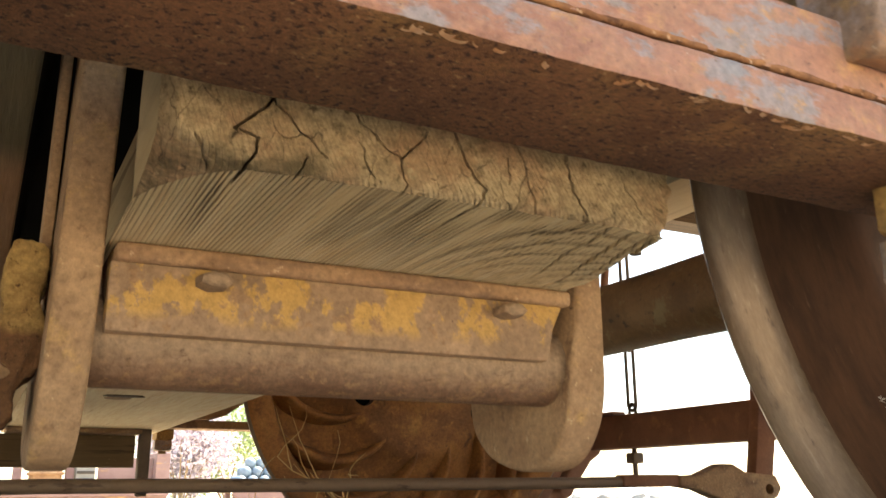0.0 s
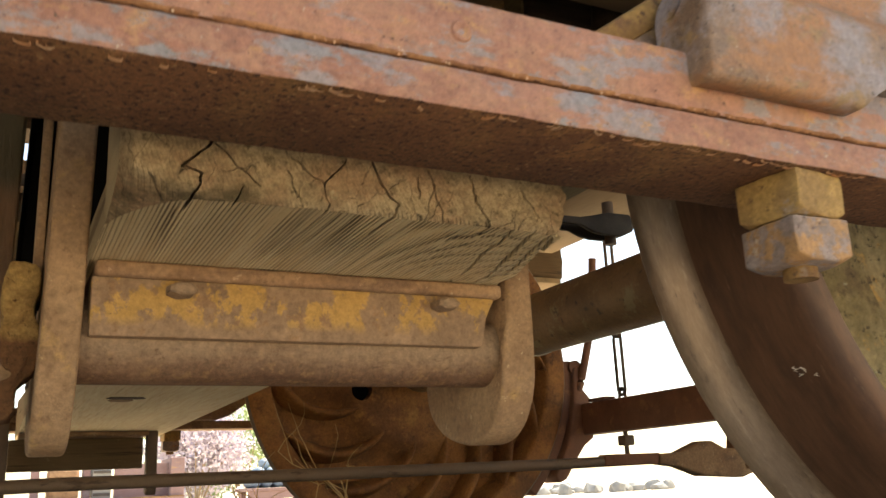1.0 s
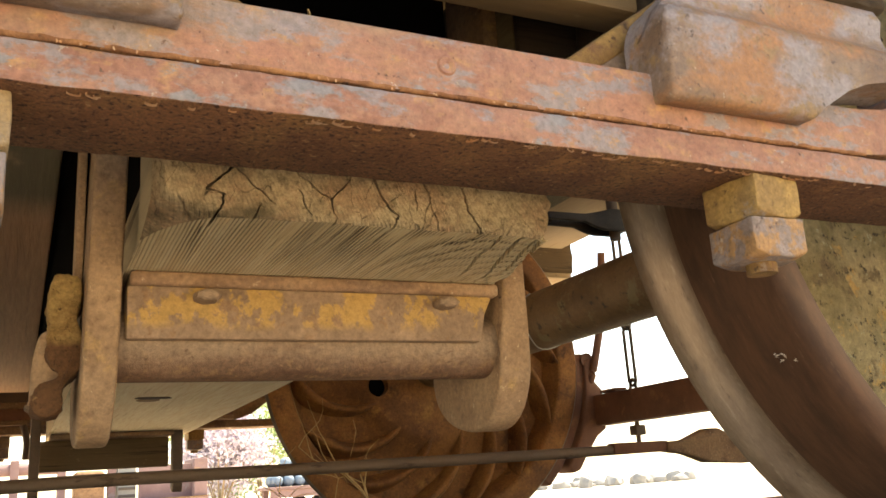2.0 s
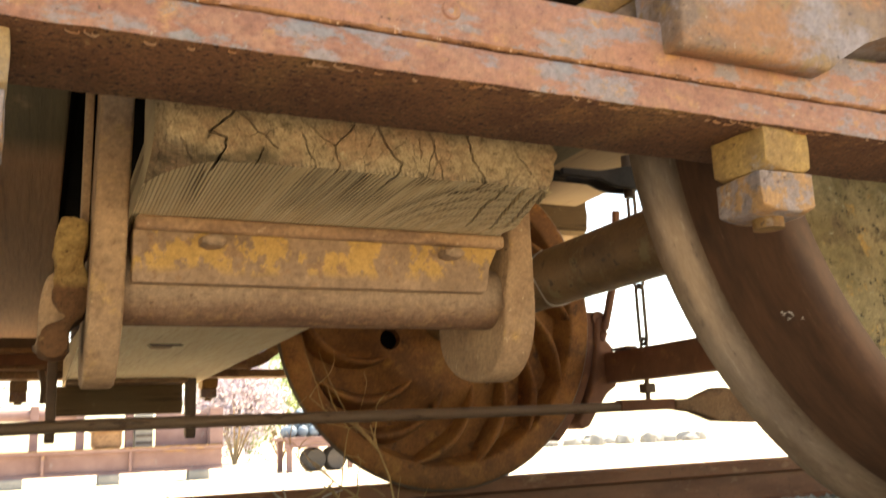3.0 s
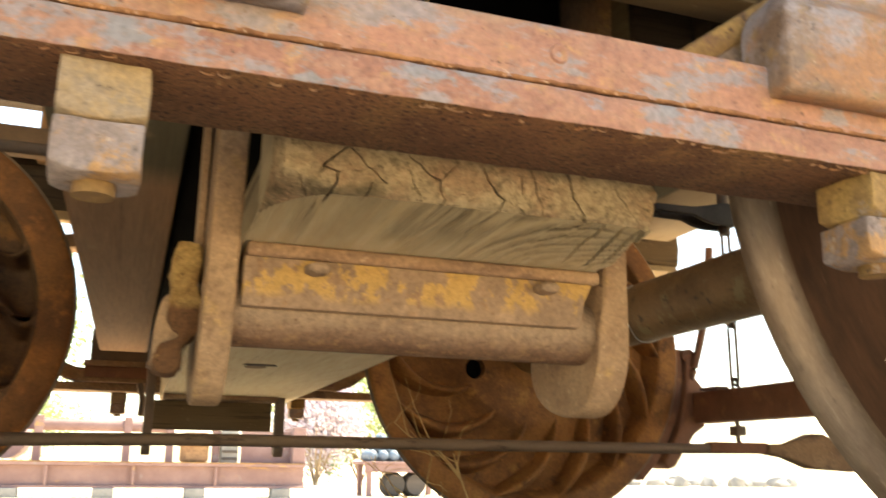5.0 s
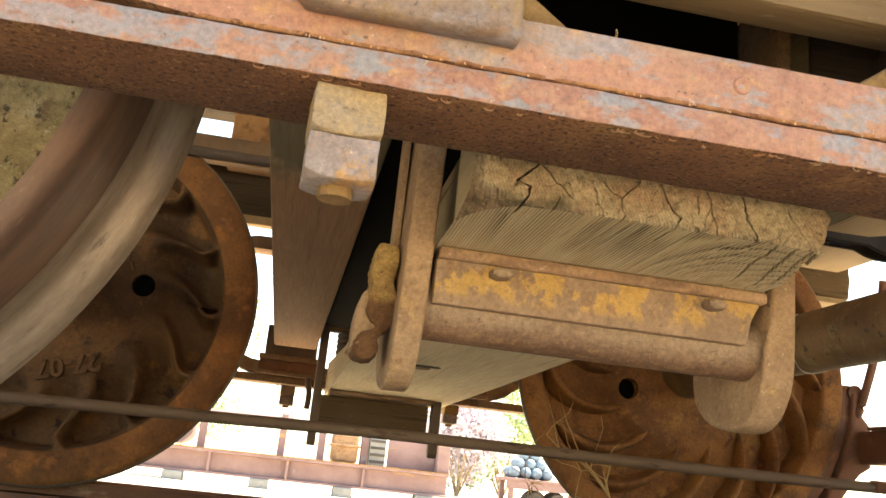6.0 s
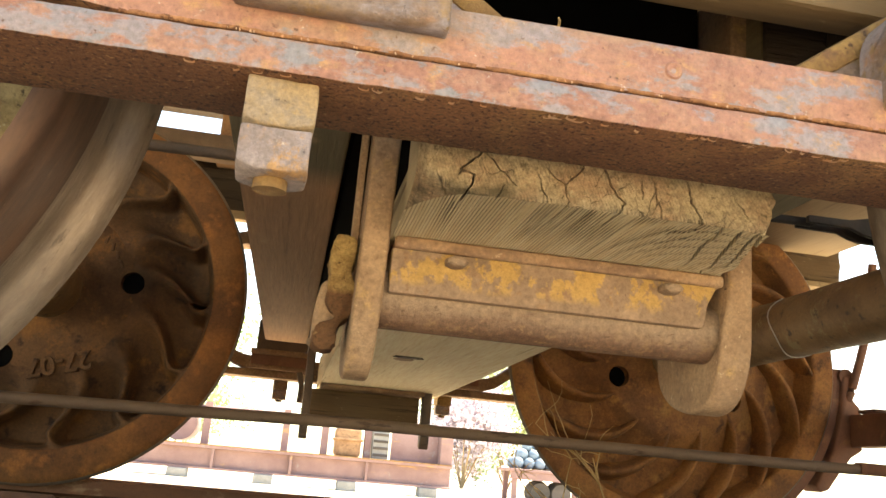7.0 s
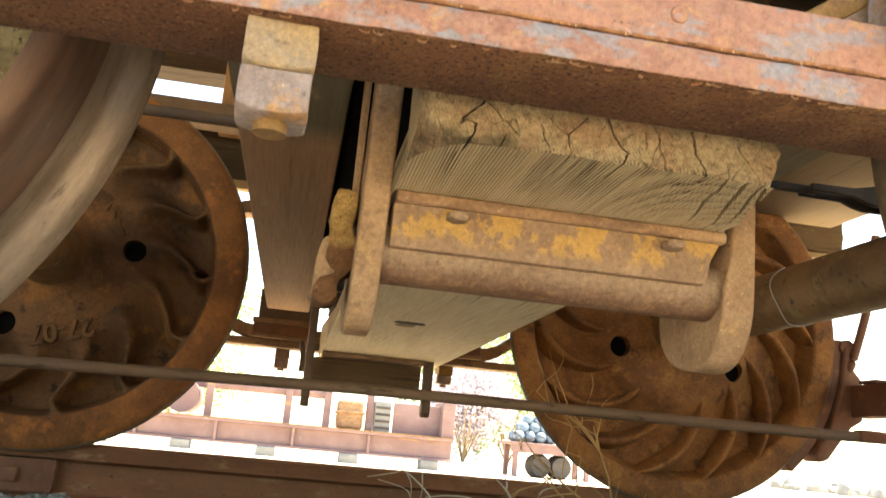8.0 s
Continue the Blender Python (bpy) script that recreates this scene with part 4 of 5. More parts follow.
for s in (-1, 1):
    xa, xb = sorted((s * 0.166, s * 0.272))
    tr = thing("transom", "brown timber transom across the truck", "transom", "transoms of the truck")
    part("timber", box(xa, xb, 0.20, mirror_y(0.20), 0.362, 0.56, 0.006), "transom", tr, "", 40)
    # added dark board: shade on the near end, put in as colour
    part("end_cap", box(xa + 0.001, xb - 0.001, 0.192, 0.1996, 0.364, 0.558, 0.003), "timber_dark", tr, "thin dark board, painted shade on the transom end", 40)
    for y0, y1 in ((0.004, 0.17),):
        xe = sorted((s * 0.205, s * 0.36))
        blk = box(*xe, y0, y1, 0.418, 0.60, 0.006)
        bmesh.ops.subdivide_edges(blk, edges=[e for e in blk.edges if e.calc_length() > 0.05], cuts=14, use_grid_fill=True)
        rough_up(blk, 0.003, 60, s)
        part("end_block", blk, "timber_dark", tr, "dark frayed end block", 40)



# drying cracks of the sawn end: half width, then the line from top to bottom as (x, z)
END_CRACKS = [
    (0.00055, [(-0.080, 0.30), (-0.087, 0.288), (-0.101, 0.275), (-0.092, 0.273), (-0.093, 0.265), (-0.099, 0.255)]),
    (0.00055, [(-0.010, 0.30), (-0.005, 0.289), (0.001, 0.276), (0.009, 0.267), (0.007, 0.255)]),
    (0.0006, [(0.050, 0.30), (0.054, 0.288), (0.056, 0.274), (0.065, 0.260), (0.066, 0.255)]),
    (0.0003, [(-0.058, 0.295), (-0.040, 0.280), (-0.031, 0.274), (-0.028, 0.258)]),
    (0.0003, [(-0.086, 0.290), (-0.072, 0.276), (-0.064, 0.269)]),
    (0.0003, [(-0.050, 0.278), (-0.047, 0.270), (-0.043, 0.264)]),
    (0.0003, [(0.026, 0.295), (0.033, 0.271), (0.038, 0.257)]),
    (0.0003, [(-0.018, 0.288), (-0.031, 0.274)]),
    (0.0003, [(0.021, 0.284), (0.022, 0.272)]),
    (0.0003, [(0.086, 0.283), (0.098, 0.269)]),
    (0.0003, [(-0.116, 0.270), (-0.108, 0.262)]),
    (0.0003, [(-0.072, 0.268), (-0.077, 0.258)]),
]
PX0, PX1, PY0, PZ0, PZ1 = -0.1278, 0.117, 0.094, 0.2605, 0.345


def crack_gap(c, x, z):
    """Distance of a spot of the end grain from the middle of a crack."""
    pts = c[1]
    if not (min(p[0] for p in pts) - 0.004 < x < max(p[0] for p in pts) + 0.004):
        return 1.0
    x += 0.0018 * noise.noise(Vector((z * 260, pts[0][0] * 90, 0)))
    z += 0.0012 * noise.noise(Vector((x * 260, pts[0][0] * 70, 4)))
    best = 1.0
    for (xa, za), (xb, zb) in zip(pts, pts[1:]):
        k = max(0.0, min(1.0, ((x - xa) * (xb - xa) + (z - za) * (zb - za)) / ((xb - xa) ** 2 + (zb - za) ** 2)))
        best = min(best, math.hypot(x - xa - k * (xb - xa), z - za - k * (zb - za)))
    return best


def build_plank():
    """A sawn timber whose end is checked and whose underside is ridged along the grain."""
    b = bmesh.new()
    nx, nz = 960, 112
    def front(x, z):
        left = max(0.0, (PX0 + 0.006 - x) / 0.006)
        y = PY0 + 0.010 * left ** 1.6
        y += 0.0005 * noise.noise(Vector((x * 30, z * 30, 0))) + 0.0003 * noise.noise(Vector((x * 160, z * 160, 3)))
        for c in END_CRACKS:
            gap = (crack_gap(c, x, z) if z < 0.302 else 1.0) / (1.05 * c[0])
            if gap < 1:
                y += min(0.020, 36 * c[0]) * (1 - gap) ** 0.5
        # the lower edge is worn round, most at one side
        deep = 0.003 + 0.046 * max(0.0, min(1.0, (-0.092 - x) / 0.034)) ** 1.4 + 0.003 * noise.noise(Vector((x * 40, 7, 0)))
        low = max(0.0, 1 - (z - PZ0) / (0.003 + 0.25 * deep))
        y += low ** 2 * deep
        y += low * 0.0004 * math.sin(2 * math.pi * math.hypot(x - 0.240, z - 0.400) / 0.0022)
        if x > 0.08:
            y += 0.003 * (x - 0.08) / 0.04 * (1 + noise.noise(Vector((x * 60, z * 160, 9))))
        return y
    def right_edge(z, y):
        return 0.004 * noise.noise(Vector((z * 110, y * 40, 21))) - 0.012 * max(0, 1 - (z - PZ0) / 0.012) * (0.6 + 0.8 * noise.noise(Vector((y * 26, 3, 2))))
    def under(x, y):
        ring = math.hypot(x - 0.240 + 0.002 * noise.noise(Vector((x * 16, y * 2, 1))), PZ0 - 0.400)
        near = max(0.12, 1 - (y - PY0) / 0.22)
        z = PZ0 + 0.0006 * near * max(0, math.sin(2 * math.pi * ring / 0.0022)) + 0.0008 * near * max(0, noise.noise(Vector((x * 520, y * 5, 5))))
        for c in END_CRACKS[:4]:
            d = abs(x - c[1][-1][0] - 0.05 * (y - PY0) * noise.noise(Vector((y * 9, c[0] * 9000, 0))))
            w = 1.2 * c[0] * max(0, 1 - (y - PY0) / (60 * c[0] + 0.03))
            if d < w:
                z += 0.008 * (1 - d / w)
        if abs(x + 0.008) < 0.024 and abs(y - 1.0) < 0.018:   # an old knot hole
            k = 1 - ((x + 0.008) / 0.024) ** 2
            e = abs(y - 1.0 - 0.003 * noise.noise(Vector((x * 120, 0, 3)))) / 0.012
            z += 0.014 * max(0, k * (1 - e))
        if x > 0.06 and y < 0.23:   # long splits at the open side
            for sx, turn, w0 in ((0.082, 0.35, 0.0012), (0.097, 0.5, 0.0016), (0.108, 0.3, 0.0012), (0.113, 0.6, 0.0014)):
                d = abs(x - sx - turn * 0.1 * (y - PY0) - 0.002 * noise.noise(Vector((y * 30, sx * 99, 3))))
                w = w0 * min(1, max(0, (0.23 - y) / 0.08))
                if d < w:
                    z += 0.007 * (1 - d / w)
        return z
    xs = [PX0 + (PX1 - PX0) * i / nx for i in range(nx + 1)]
    zs = [PZ0 + 0.033 * j / 100 for j in range(101)] + [PZ0 + 0.033 + (PZ1 - PZ0 - 0.033) * (j + 1) / 12 for j in range(12)]
    end = [[b.verts.new((x + (right_edge(z, PY0) if x > PX1 - 0.006 else 0), front(x, z), z)) for z in zs] for x in xs]
    far_y = [PY0 + 0.006 + 0.154 * (j / 70) for j in range(71)] + [0.32, 0.45, 0.6, 0.75, 0.9, 0.965, 0.978, 0.985, 0.990, 0.995, 1.000, 1.005, 1.010, 1.015, 1.022, 1.035, 1.1, 1.3, 1.5, mirror_y(0.095)]
    bot = [[end[i][0]] for i in range(nx + 1)]
    for i, x in enumerate(xs):
        y0 = end[i][0].co.y
        for y in far_y:
            yy = y0 + 0.0008 + (y - PY0 - 0.006) * (0.254 - y0) / 0.154 if y < 0.255 else y
            wide = 0.026 * min(1, max(0, (yy - 0.105) / 0.10)) * (1 + 0.25 * noise.noise(Vector((yy * 45, 2, 6)))) if yy < 0.3 else 0.026 + 0.030 * (yy - 0.3) / 1.6
            bot[i].append(b.verts.new((x + wide * max(0, (i - nx * 0.6) / (nx * 0.4)), yy, under(x, yy))))
    for i in range(nx):
        for j in range(nz):
            b.faces.new((end[i][j], end[i + 1][j], end[i + 1][j + 1], end[i][j + 1]))
        for j in range(len(far_y)):
            f2 = b.faces.new((bot[i][j], bot[i][j + 1], bot[i + 1][j + 1], bot[i + 1][j]))
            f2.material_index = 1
    # the two long sides, drawn back from the sawn end
    depth = [j for j in range(len(far_y) + 1) if j in (0, 4, 12, 24, 30, 31, 32, 33, 34, 35, 36, 38, 50, 70) or j > 70]
    for i, flip in ((0, False), (nx, True)):
        rows = [end[i]]
        for j in depth[1:]:
            foot = bot[i][j].co
            cut = 0.016 if i == 0 and 0.166 < foot.y < 1.7 else 0.0   # cut back to clear the hanger link
            rows.append([b.verts.new((foot.x + cut * min(1, k / 5) + 0.0012 * noise.noise(Vector((foot.y * 60, z * 40, 5))), foot.y, max(z, foot.z))) for k, z in enumerate(zs)])
        for p, q in zip(rows, rows[1:]):
            for k in range(nz):
                f4 = (p[k], q[k], q[k + 1], p[k + 1])
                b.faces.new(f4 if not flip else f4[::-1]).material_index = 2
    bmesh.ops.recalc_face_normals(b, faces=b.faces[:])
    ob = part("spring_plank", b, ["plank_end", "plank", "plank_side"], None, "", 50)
    return tagged(ob, "cracked grey-brown timber spring plank on iron saddles", "spring plank")


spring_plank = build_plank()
knot = prism([(-0.034 + 0.052 * u, 1.0 + 0.0105 * w * (1 + 0.5 * noise.noise(Vector((u * 9, w, 3))))) for u, w in [(i / 11, -math.sin(math.pi * i / 11) - 0.15) for i in range(12)] + [(i / 11, math.sin(math.pi * i / 11) * 0.8 + 0.15) for i in range(11, -1, -1)]], PZ0 - 0.0012, PZ0 + 0.006, "z", 0.0)
part("knot", knot, "timber_dark", spring_plank, "dark split knot")
part("knot_stain", lathe([(0.0, 0.0), (0.0, 0.017), (0.003, 0.019)], 18), "timber", spring_plank, "brown knot beside the split", 40).matrix_basis = pose(-0.012, 1.030, PZ0 - 0.0008, 90, 0, 0)
bolster = thing("bolster", "weathered brown timber bolster above the springs", "bolster")
# core and cap carry the shade of the gap as near-black colour
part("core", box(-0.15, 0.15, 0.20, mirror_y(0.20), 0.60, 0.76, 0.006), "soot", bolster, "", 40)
for y0 in (0.08, mirror_y(0.115)):
    part("end_board", box(-0.17, 0.20, y0, y0 + 0.035, 0.4275, 0.76, 0.005), "board", bolster, "weathered end board", 40)
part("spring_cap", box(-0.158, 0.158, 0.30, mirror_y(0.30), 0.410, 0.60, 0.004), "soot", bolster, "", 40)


def build_saddle(near):
    m = (lambda y: y - 0.0125) if near else mirror_y
    root = thing("spring_plank_saddle", "rusted iron saddle with yellow paint traces under the spring plank" if near else "dark rusted iron saddle under the far end of the spring plank", "saddle", "saddles under the spring plank")
    def span(a, c):
        return sorted((m(a), m(c)))
    wide = 0.1455 if near else 0.122
    part("top_plate", box(-0.125, wide, *span(0.2325, 0.340), 0.2502, 0.2602, 0.003, 3), "saddle", root, "", 40)
    o = [(-0.1265, 0.2505), (-0.1265, 0.2155), (0.1280, 0.2155), (0.1305, 0.2200), (0.1318, 0.2285), (0.1335, 0.2360), (0.1375, 0.2440), (0.1410, 0.2505)]
    if not near:
        o = [(-0.142, 0.2505), (-0.142, 0.186), (0.122, 0.186), (0.122, 0.2505)]
    part("front_plate", prism(o, *span(0.2365, 0.262), "y", 0.0015, 2), "yellow_worn" if near else "board", root, "front plate with flaking yellow paint" if near else "", 40)
    if near:
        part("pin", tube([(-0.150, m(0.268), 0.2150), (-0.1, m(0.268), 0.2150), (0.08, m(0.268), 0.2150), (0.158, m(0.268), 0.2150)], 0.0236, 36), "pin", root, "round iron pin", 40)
    for x in (-0.077, 0.098):
        b = lathe([(-0.0125, 0.0), (-0.0125, 0.0058), (-0.0110, 0.0084), (-0.003, 0.0092), (0.011, 0.0092)], 7)
        rough_up(b, 0.0008, 120, 5)
        for v in b.verts:
            v.co = Vector((x + v.co.x, m(0.2345 + v.co.y), 0.2430 + v.co.z * 0.50))
        part("rivet", b, "pin", root, "", 30)
    for x0, x1 in ((-0.156, -0.131), (0.1445, 0.1720)) if near else ((-0.163, -0.143), (0.122, 0.144)):
        o = [(0.236, 0.60), (0.304, 0.60), (0.306, 0.29), (0.325, 0.262), (0.350, 0.238), (0.362, 0.208), (0.358, 0.182), (0.340, 0.164), (0.312, 0.154), (0.284, 0.1515), (0.262, 0.158), (0.246, 0.174), (0.237, 0.198), (0.2355, 0.24)]
        o = [(p.x, p.y) for p in smooth_line([(u, v, 0) for u, v in o[2:]], 5)] + o[:2]
        if not near:
            o = [(0.290, 0.60), (0.320, 0.60), (0.320, 0.140), (0.312, 0.128), (0.290, 0.134)]
        lb = prism([(m(u), v) for u, v in o], x0, x1, "x", 0.003, 3)
        if x0 < 0 and near:   # hangs a little out of plumb
            for v in lb.verts:
                v.co.x = (v.co.x - x0) * 0.84 + x0 + 0.0034 + 0.020 * (v.co.z - 0.15)
        elif near:   # thicker at the boss round the pin
            for v in lb.verts:
                if v.co.x < 0.158:
                    v.co.x += 0.0085 * min(1, max(0, (v.co.z - 0.215) / 0.035))
        lb.normal_update()
        # flat sides take the browner iron: brighter light on the edges is painted in
        for fc in lb.faces:
            fc.material_index = 1 if abs(fc.normal.x) > 0.8 else 0
        part("hanger_link", lb, ["link", "saddle"] if near else ["dark_iron", "dark_iron"], root, "iron hanger link with a rounded eye" if near else "flat iron hanger bar", 40)
    if near:
        part("strap", box(-0.1560, -0.1505, 0.275, 0.305, 0.243, 0.60, 0.0015), "link", root, "thin iron strap beside the hanger link", 40)
    else:
        part("bent_strap", tube(smooth_line([(-0.176, 1.90, 0.30), (-0.167, 1.90, 0.262), (-0.168, 1.90, 0.222)], 5), 0.0075, 8), "dark_iron", root, "bent iron strap", 60)
    return root


build_saddle(True)
build_saddle(False)

# cast hook beside the hanger link
HOOK = [(-0.169, 0.263), (-0.155, 0.261), (-0.152, 0.249), (-0.154, 0.232), (-0.151, 0.221), (-0.15, 0.208), (-0.152, 0.199), (-0.16, 0.191), (-0.161, 0.182), (-0.162, 0.173), (-0.17, 0.17), (-0.179, 0.174), (-0.177, 0.188), (-0.167, 0.194), (-0.163, 0.198), (-0.171, 0.206), (-0.172, 0.218), (-0.171, 0.228), (-0.172, 0.244), (-0.171, 0.255)]
hook = thing("cast_hook", "rough-cast ochre iron hook beside the hanger link", "hook")
hook_mesh = prism([(p.x, p.y) for p in smooth_line([(a, b, 0) for a, b in HOOK + HOOK[:1]], 3)[:-1]], 0.248, 0.290, "y", 0.0018, 2)
bmesh.ops.subdivide_edges(hook_mesh, edges=[e for e in hook_mesh.edges if e.calc_length() > 0.004], cuts=3, use_grid_fill=True)
for v in hook_mesh.verts:   # the waist is broken back a little
    v.co.y += 0.007 * max(0, 1 - ((v.co.z - 0.207) / 0.022) ** 2) * (v.co.y < 0.27)
rough_up(hook_mesh, 0.0012, 90, 3)
rough_up(hook_mesh, 0.0014, 330, 9)
part("hook_body", hook_mesh, "hook_rust", hook, "", 70)
back = [(-0.171, 0.229), (-0.176, 0.224), (-0.179, 0.211), (-0.18, 0.199), (-0.18, 0.184), (-0.18, 0.178), (-0.166, 0.181), (-0.159, 0.2), (-0.156, 0.223)]
part("hook_back", prism([(p.x, p.y) for p in smooth_line([(a, b, 0) for a, b in back + back[:1]], 4)[:-1]], 0.268, 0.310, "y", 0.003, 3), "saddle", hook, "smooth brown back of the hook", 50)


# ---- springs ----
def build_spring(x, y):
    pts = [(x + 0.045 * math.cos(a), y + 0.045 * math.sin(a), 0.357 + 0.054 * a / (8 * math.pi)) for a in (8 * math.pi * i / 96 for i in range(97))]
    ob = part("coil_spring", tube(pts, 0.0095, 8), "dark_iron", None, "", 60)
    return tagged(ob, "dark rusted coil spring between plank and bolster", "spring", "coil springs")


for sx in (-0.065, 0.065):
    for sy in (0.20, mirror_y(0.20)):
        build_spring(sx, sy)


# ---- brake rigging ----
brake_rod = thing("brake_rod", "long thin iron brake rod running below the spring plank", "brake rod")
part("rod", tube([(-1.25, 1.0, 0.128), (-0.54, 1.0, 0.1385), (-0.1, 1.0, 0.1465), (0.3, 1.0, 0.1465), (0.70, 1.0, 0.1475), (0.95, 1.0, 0.1505)], 0.0092, 16), "rod", brake_rod, "", 60)
part("sleeve", box(0.80, 0.925, 0.988, 1.012, 0.141, 0.161, 0.003), "brake_rust", brake_rod, "", 40)
jaw = [(0.92, 0.141), (0.965, 0.135), (1.02, 0.116), (1.12, 0.110), (1.155, 0.120), (1.168, 0.136), (1.155, 0.160), (1.08, 0.166), (1.05, 0.180), (1.025, 0.180), (0.97, 0.161), (0.92, 0.159)]
jaw_ob = part("jaw", prism(jaw, 0.984, 1.016, "y", 0.004), "saddle", brake_rod, "flat rusty jaw with a pin hole")
cut_pin = part("cutter", tube([(1.135, 0.95, 0.135), (1.135, 1.05, 0.135)], 0.010, 16), "rod")
carved(jaw_ob, [cut_pin])

brake_beam = thing("brake_beam", "rusted iron brake beam with brake heads beside the wheels", "brake beam")
part("beam", box(1.252, 1.302, 0.31, mirror_y(0.31), 0.232, 0.316, 0.006), "brake_rust", brake_beam, "", 40)
for s in (1, -1):
    yc = TRACK + s * 0.74
    arc = [(radians(a), r) for r, seq in ((0.424, range(-46, 3, 6)), (0.470, range(2, -47, -6))) for a in seq]
    o = [(WHEEL_R + r * math.cos(a), AXLE_Z + r * math.sin(a)) for a, r in arc]
    part("brake_shoe", prism(o, yc - 0.04, yc + 0.04, "y", 0.004), "brake_rust", brake_beam, "worn iron brake shoe against the wheel", 50)
    hd = [(1.238, 0.415), (1.262, 0.420), (1.270, 0.400), (1.262, 0.36), (1.290, 0.330), (1.290, 0.225), (1.258, 0.205), (1.225, 0.165), (1.190, 0.118), (1.165, 0.110), (1.155, 0.128), (1.205, 0.215), (1.232, 0.32)]
    head = part("brake_head", prism(hd, yc - 0.055, yc + 0.02 if s > 0 else yc + 0.055, "y", 0.006), "brake_rust", brake_beam, "cast brake head", 50)
    part("knob", tube([(1.250, yc - 0.05, 0.416), (1.250, yc + 0.03, 0.416)], 0.020, 16), "brake_rust", head, "", 40)
    part("hanger_rod", tube(smooth_line([(1.262, yc - 0.03, 0.345), (1.255, yc - 0.05, 0.36), (1.265, yc - 0.06, 0.40), (1.295, yc - 0.08, 0.55), (1.31, yc - 0.09, 0.72)], 5), 0.0115, 10), "brake_rust", brake_beam, "", 60)
    part("safety_lug", box(1.245, 1.285, yc - 0.17, yc - 0.10, 0.316, 0.325, 0.003), "brake_rust", brake_beam)
part("bolt", tube([(1.277, 1.53, 0.165), (1.277, 1.53, 0.24)], 0.0065, 10), "dark_iron", brake_beam, "", 40)
part("bolt_nut", box(1.261, 1.293, 1.514, 1.546, 0.196, 0.222, 0.004), "dark_iron", brake_beam, "", 40)
part("lever", prism([(1.105, 0.150), (1.150, 0.150), (1.185, 0.30), (1.20, 0.62), (1.165, 0.62), (1.135, 0.30)], 0.9875, 1.0125, "y", 0.003), "brake_rust", brake_beam, "flat brake lever", 40)

# chain of two long links down to the beam
chain = thing("safety_chain", "rusty long-link safety chain hanging to the brake beam", "chain")
def chain_link(x, y, z0, z1, w, flat):
    pts = []
    for i in range(28):
        a = 2 * math.pi * i / 28
        u, v = w * math.cos(a), math.sin(a)
        zz = (z1 - w if v > 0 else z0 + w) + w * v
        pts.append((x + (u if flat else 0), y + (0 if flat else u), zz))
    return tube(pts + pts[:1], 0.0045, 8)
part("chain_link", chain_link(1.279, 1.53, 0.325, 0.485, 0.0145, False), "dark_iron", chain, "", 60)
part("chain_link", chain_link(1.279, 1.53, 0.476, 0.64, 0.0145, True), "dark_iron", chain, "", 60)
part("chain_link", chain_link(1.279, 1.53, 0.63, 0.80, 0.0145, False), "dark_iron", chain, "", 60)
part("eye_bolt", tube([(1.279, 1.518, 0.314), (1.279, 1.520, 0.334), (1.279, 1.53, 0.342), (1.279, 1.54, 0.334), (1.279, 1.542, 0.314)], 0.005, 8), "dark_iron", chain, "", 60)

# ---- car body above ----
def build_car():
    root = thing("car_underframe", "timber underframe of the car resting over the truck", "underframe", kind="structure")
    part("floor", box(-5, 9, -0.30, 2.36, 1.26, 1.34, 0.0), "timber_x", root)
    for y0 in (-0.30, 2.24):
        part("side_sill", box(-5, 9, y0, y0 + 0.12, 1.225 if y0 < 0 else 1.139, 1.36, 0.0), "timber_dark", root)
    for y0 in (0.45, 1.42):
        part("sill", box(-5, 9, y0, y0 + 0.12, 1.08, 1.26, 0.004), "timber_x", root)
    part("truss_beam", box(-2.0, 0.2, 2.02, 2.08, 0.895, 0.966, 0.004), "dark_iron", root, "grey-brown beam along the far side", 40)
    part("truss_plank", box(-2.0, 0.2, 2.14, 2.18, 0.772, 0.97, 0.004), "timber_dark", root, "dark weathered plank along the far side", 40)
    part("pale_batten", box(-0.46, 0.1, 2.10, 2.139, 0.742, 0.768, 0.003), "tan_timber_y", root, "pale batten under the plank", 40)
    part("wide_post", box(-0.492, -0.22, 2.085, 2.135, 0.90, 1.27, 0.004), "timber", root, "brown upright board", 40)
    for x in (-1.9, 0.1):
        part("hanger_post", box(x - 0.04, x + 0.04, 2.07, 2.15, 0.80, 1.27, 0.004), "dark_iron", root)
    return root


build_car()
cross = thing("cross_timber", "pale tan cross timber with a knot under the car", "cross timber")
part("timber", box(0.86, 1.242, 0.95, 1.74, 0.752, 1.08, 0.010), "tan_timber_y", cross, "", 40)
part("knot", lathe([(-0.002, 0.0), (-0.002, 0.007), (0.003, 0.010)], 14), "timber_dark", cross, "dark knot", 40).matrix_basis = pose(1.16, 1.52, 0.7535, 90, 0, 25)
part("ledge_board", prism([(0.80, 0.748), (0.96, 0.742), (1.02, 0.760), (1.02, 0.792), (0.80, 0.792)], 0.80, 0.945, "y", 0.004), "timber", cross, "brown board nailed across the timber", 40)
block = thing("timber_block", "brown timber block above the far wheel", "timber block")
blk_bm = box(1.02, 1.362, 1.86, 2.04, 0.714, 0.93, 0.010)
bmesh.ops.subdivide_edges(blk_bm, edges=[e for e in blk_bm.edges if e.calc_length() > 0.05], cuts=8, use_grid_fill=True)
rough_up(blk_bm, 0.009, 22, 4)
part("block", blk_bm, "board", block, "", 50)
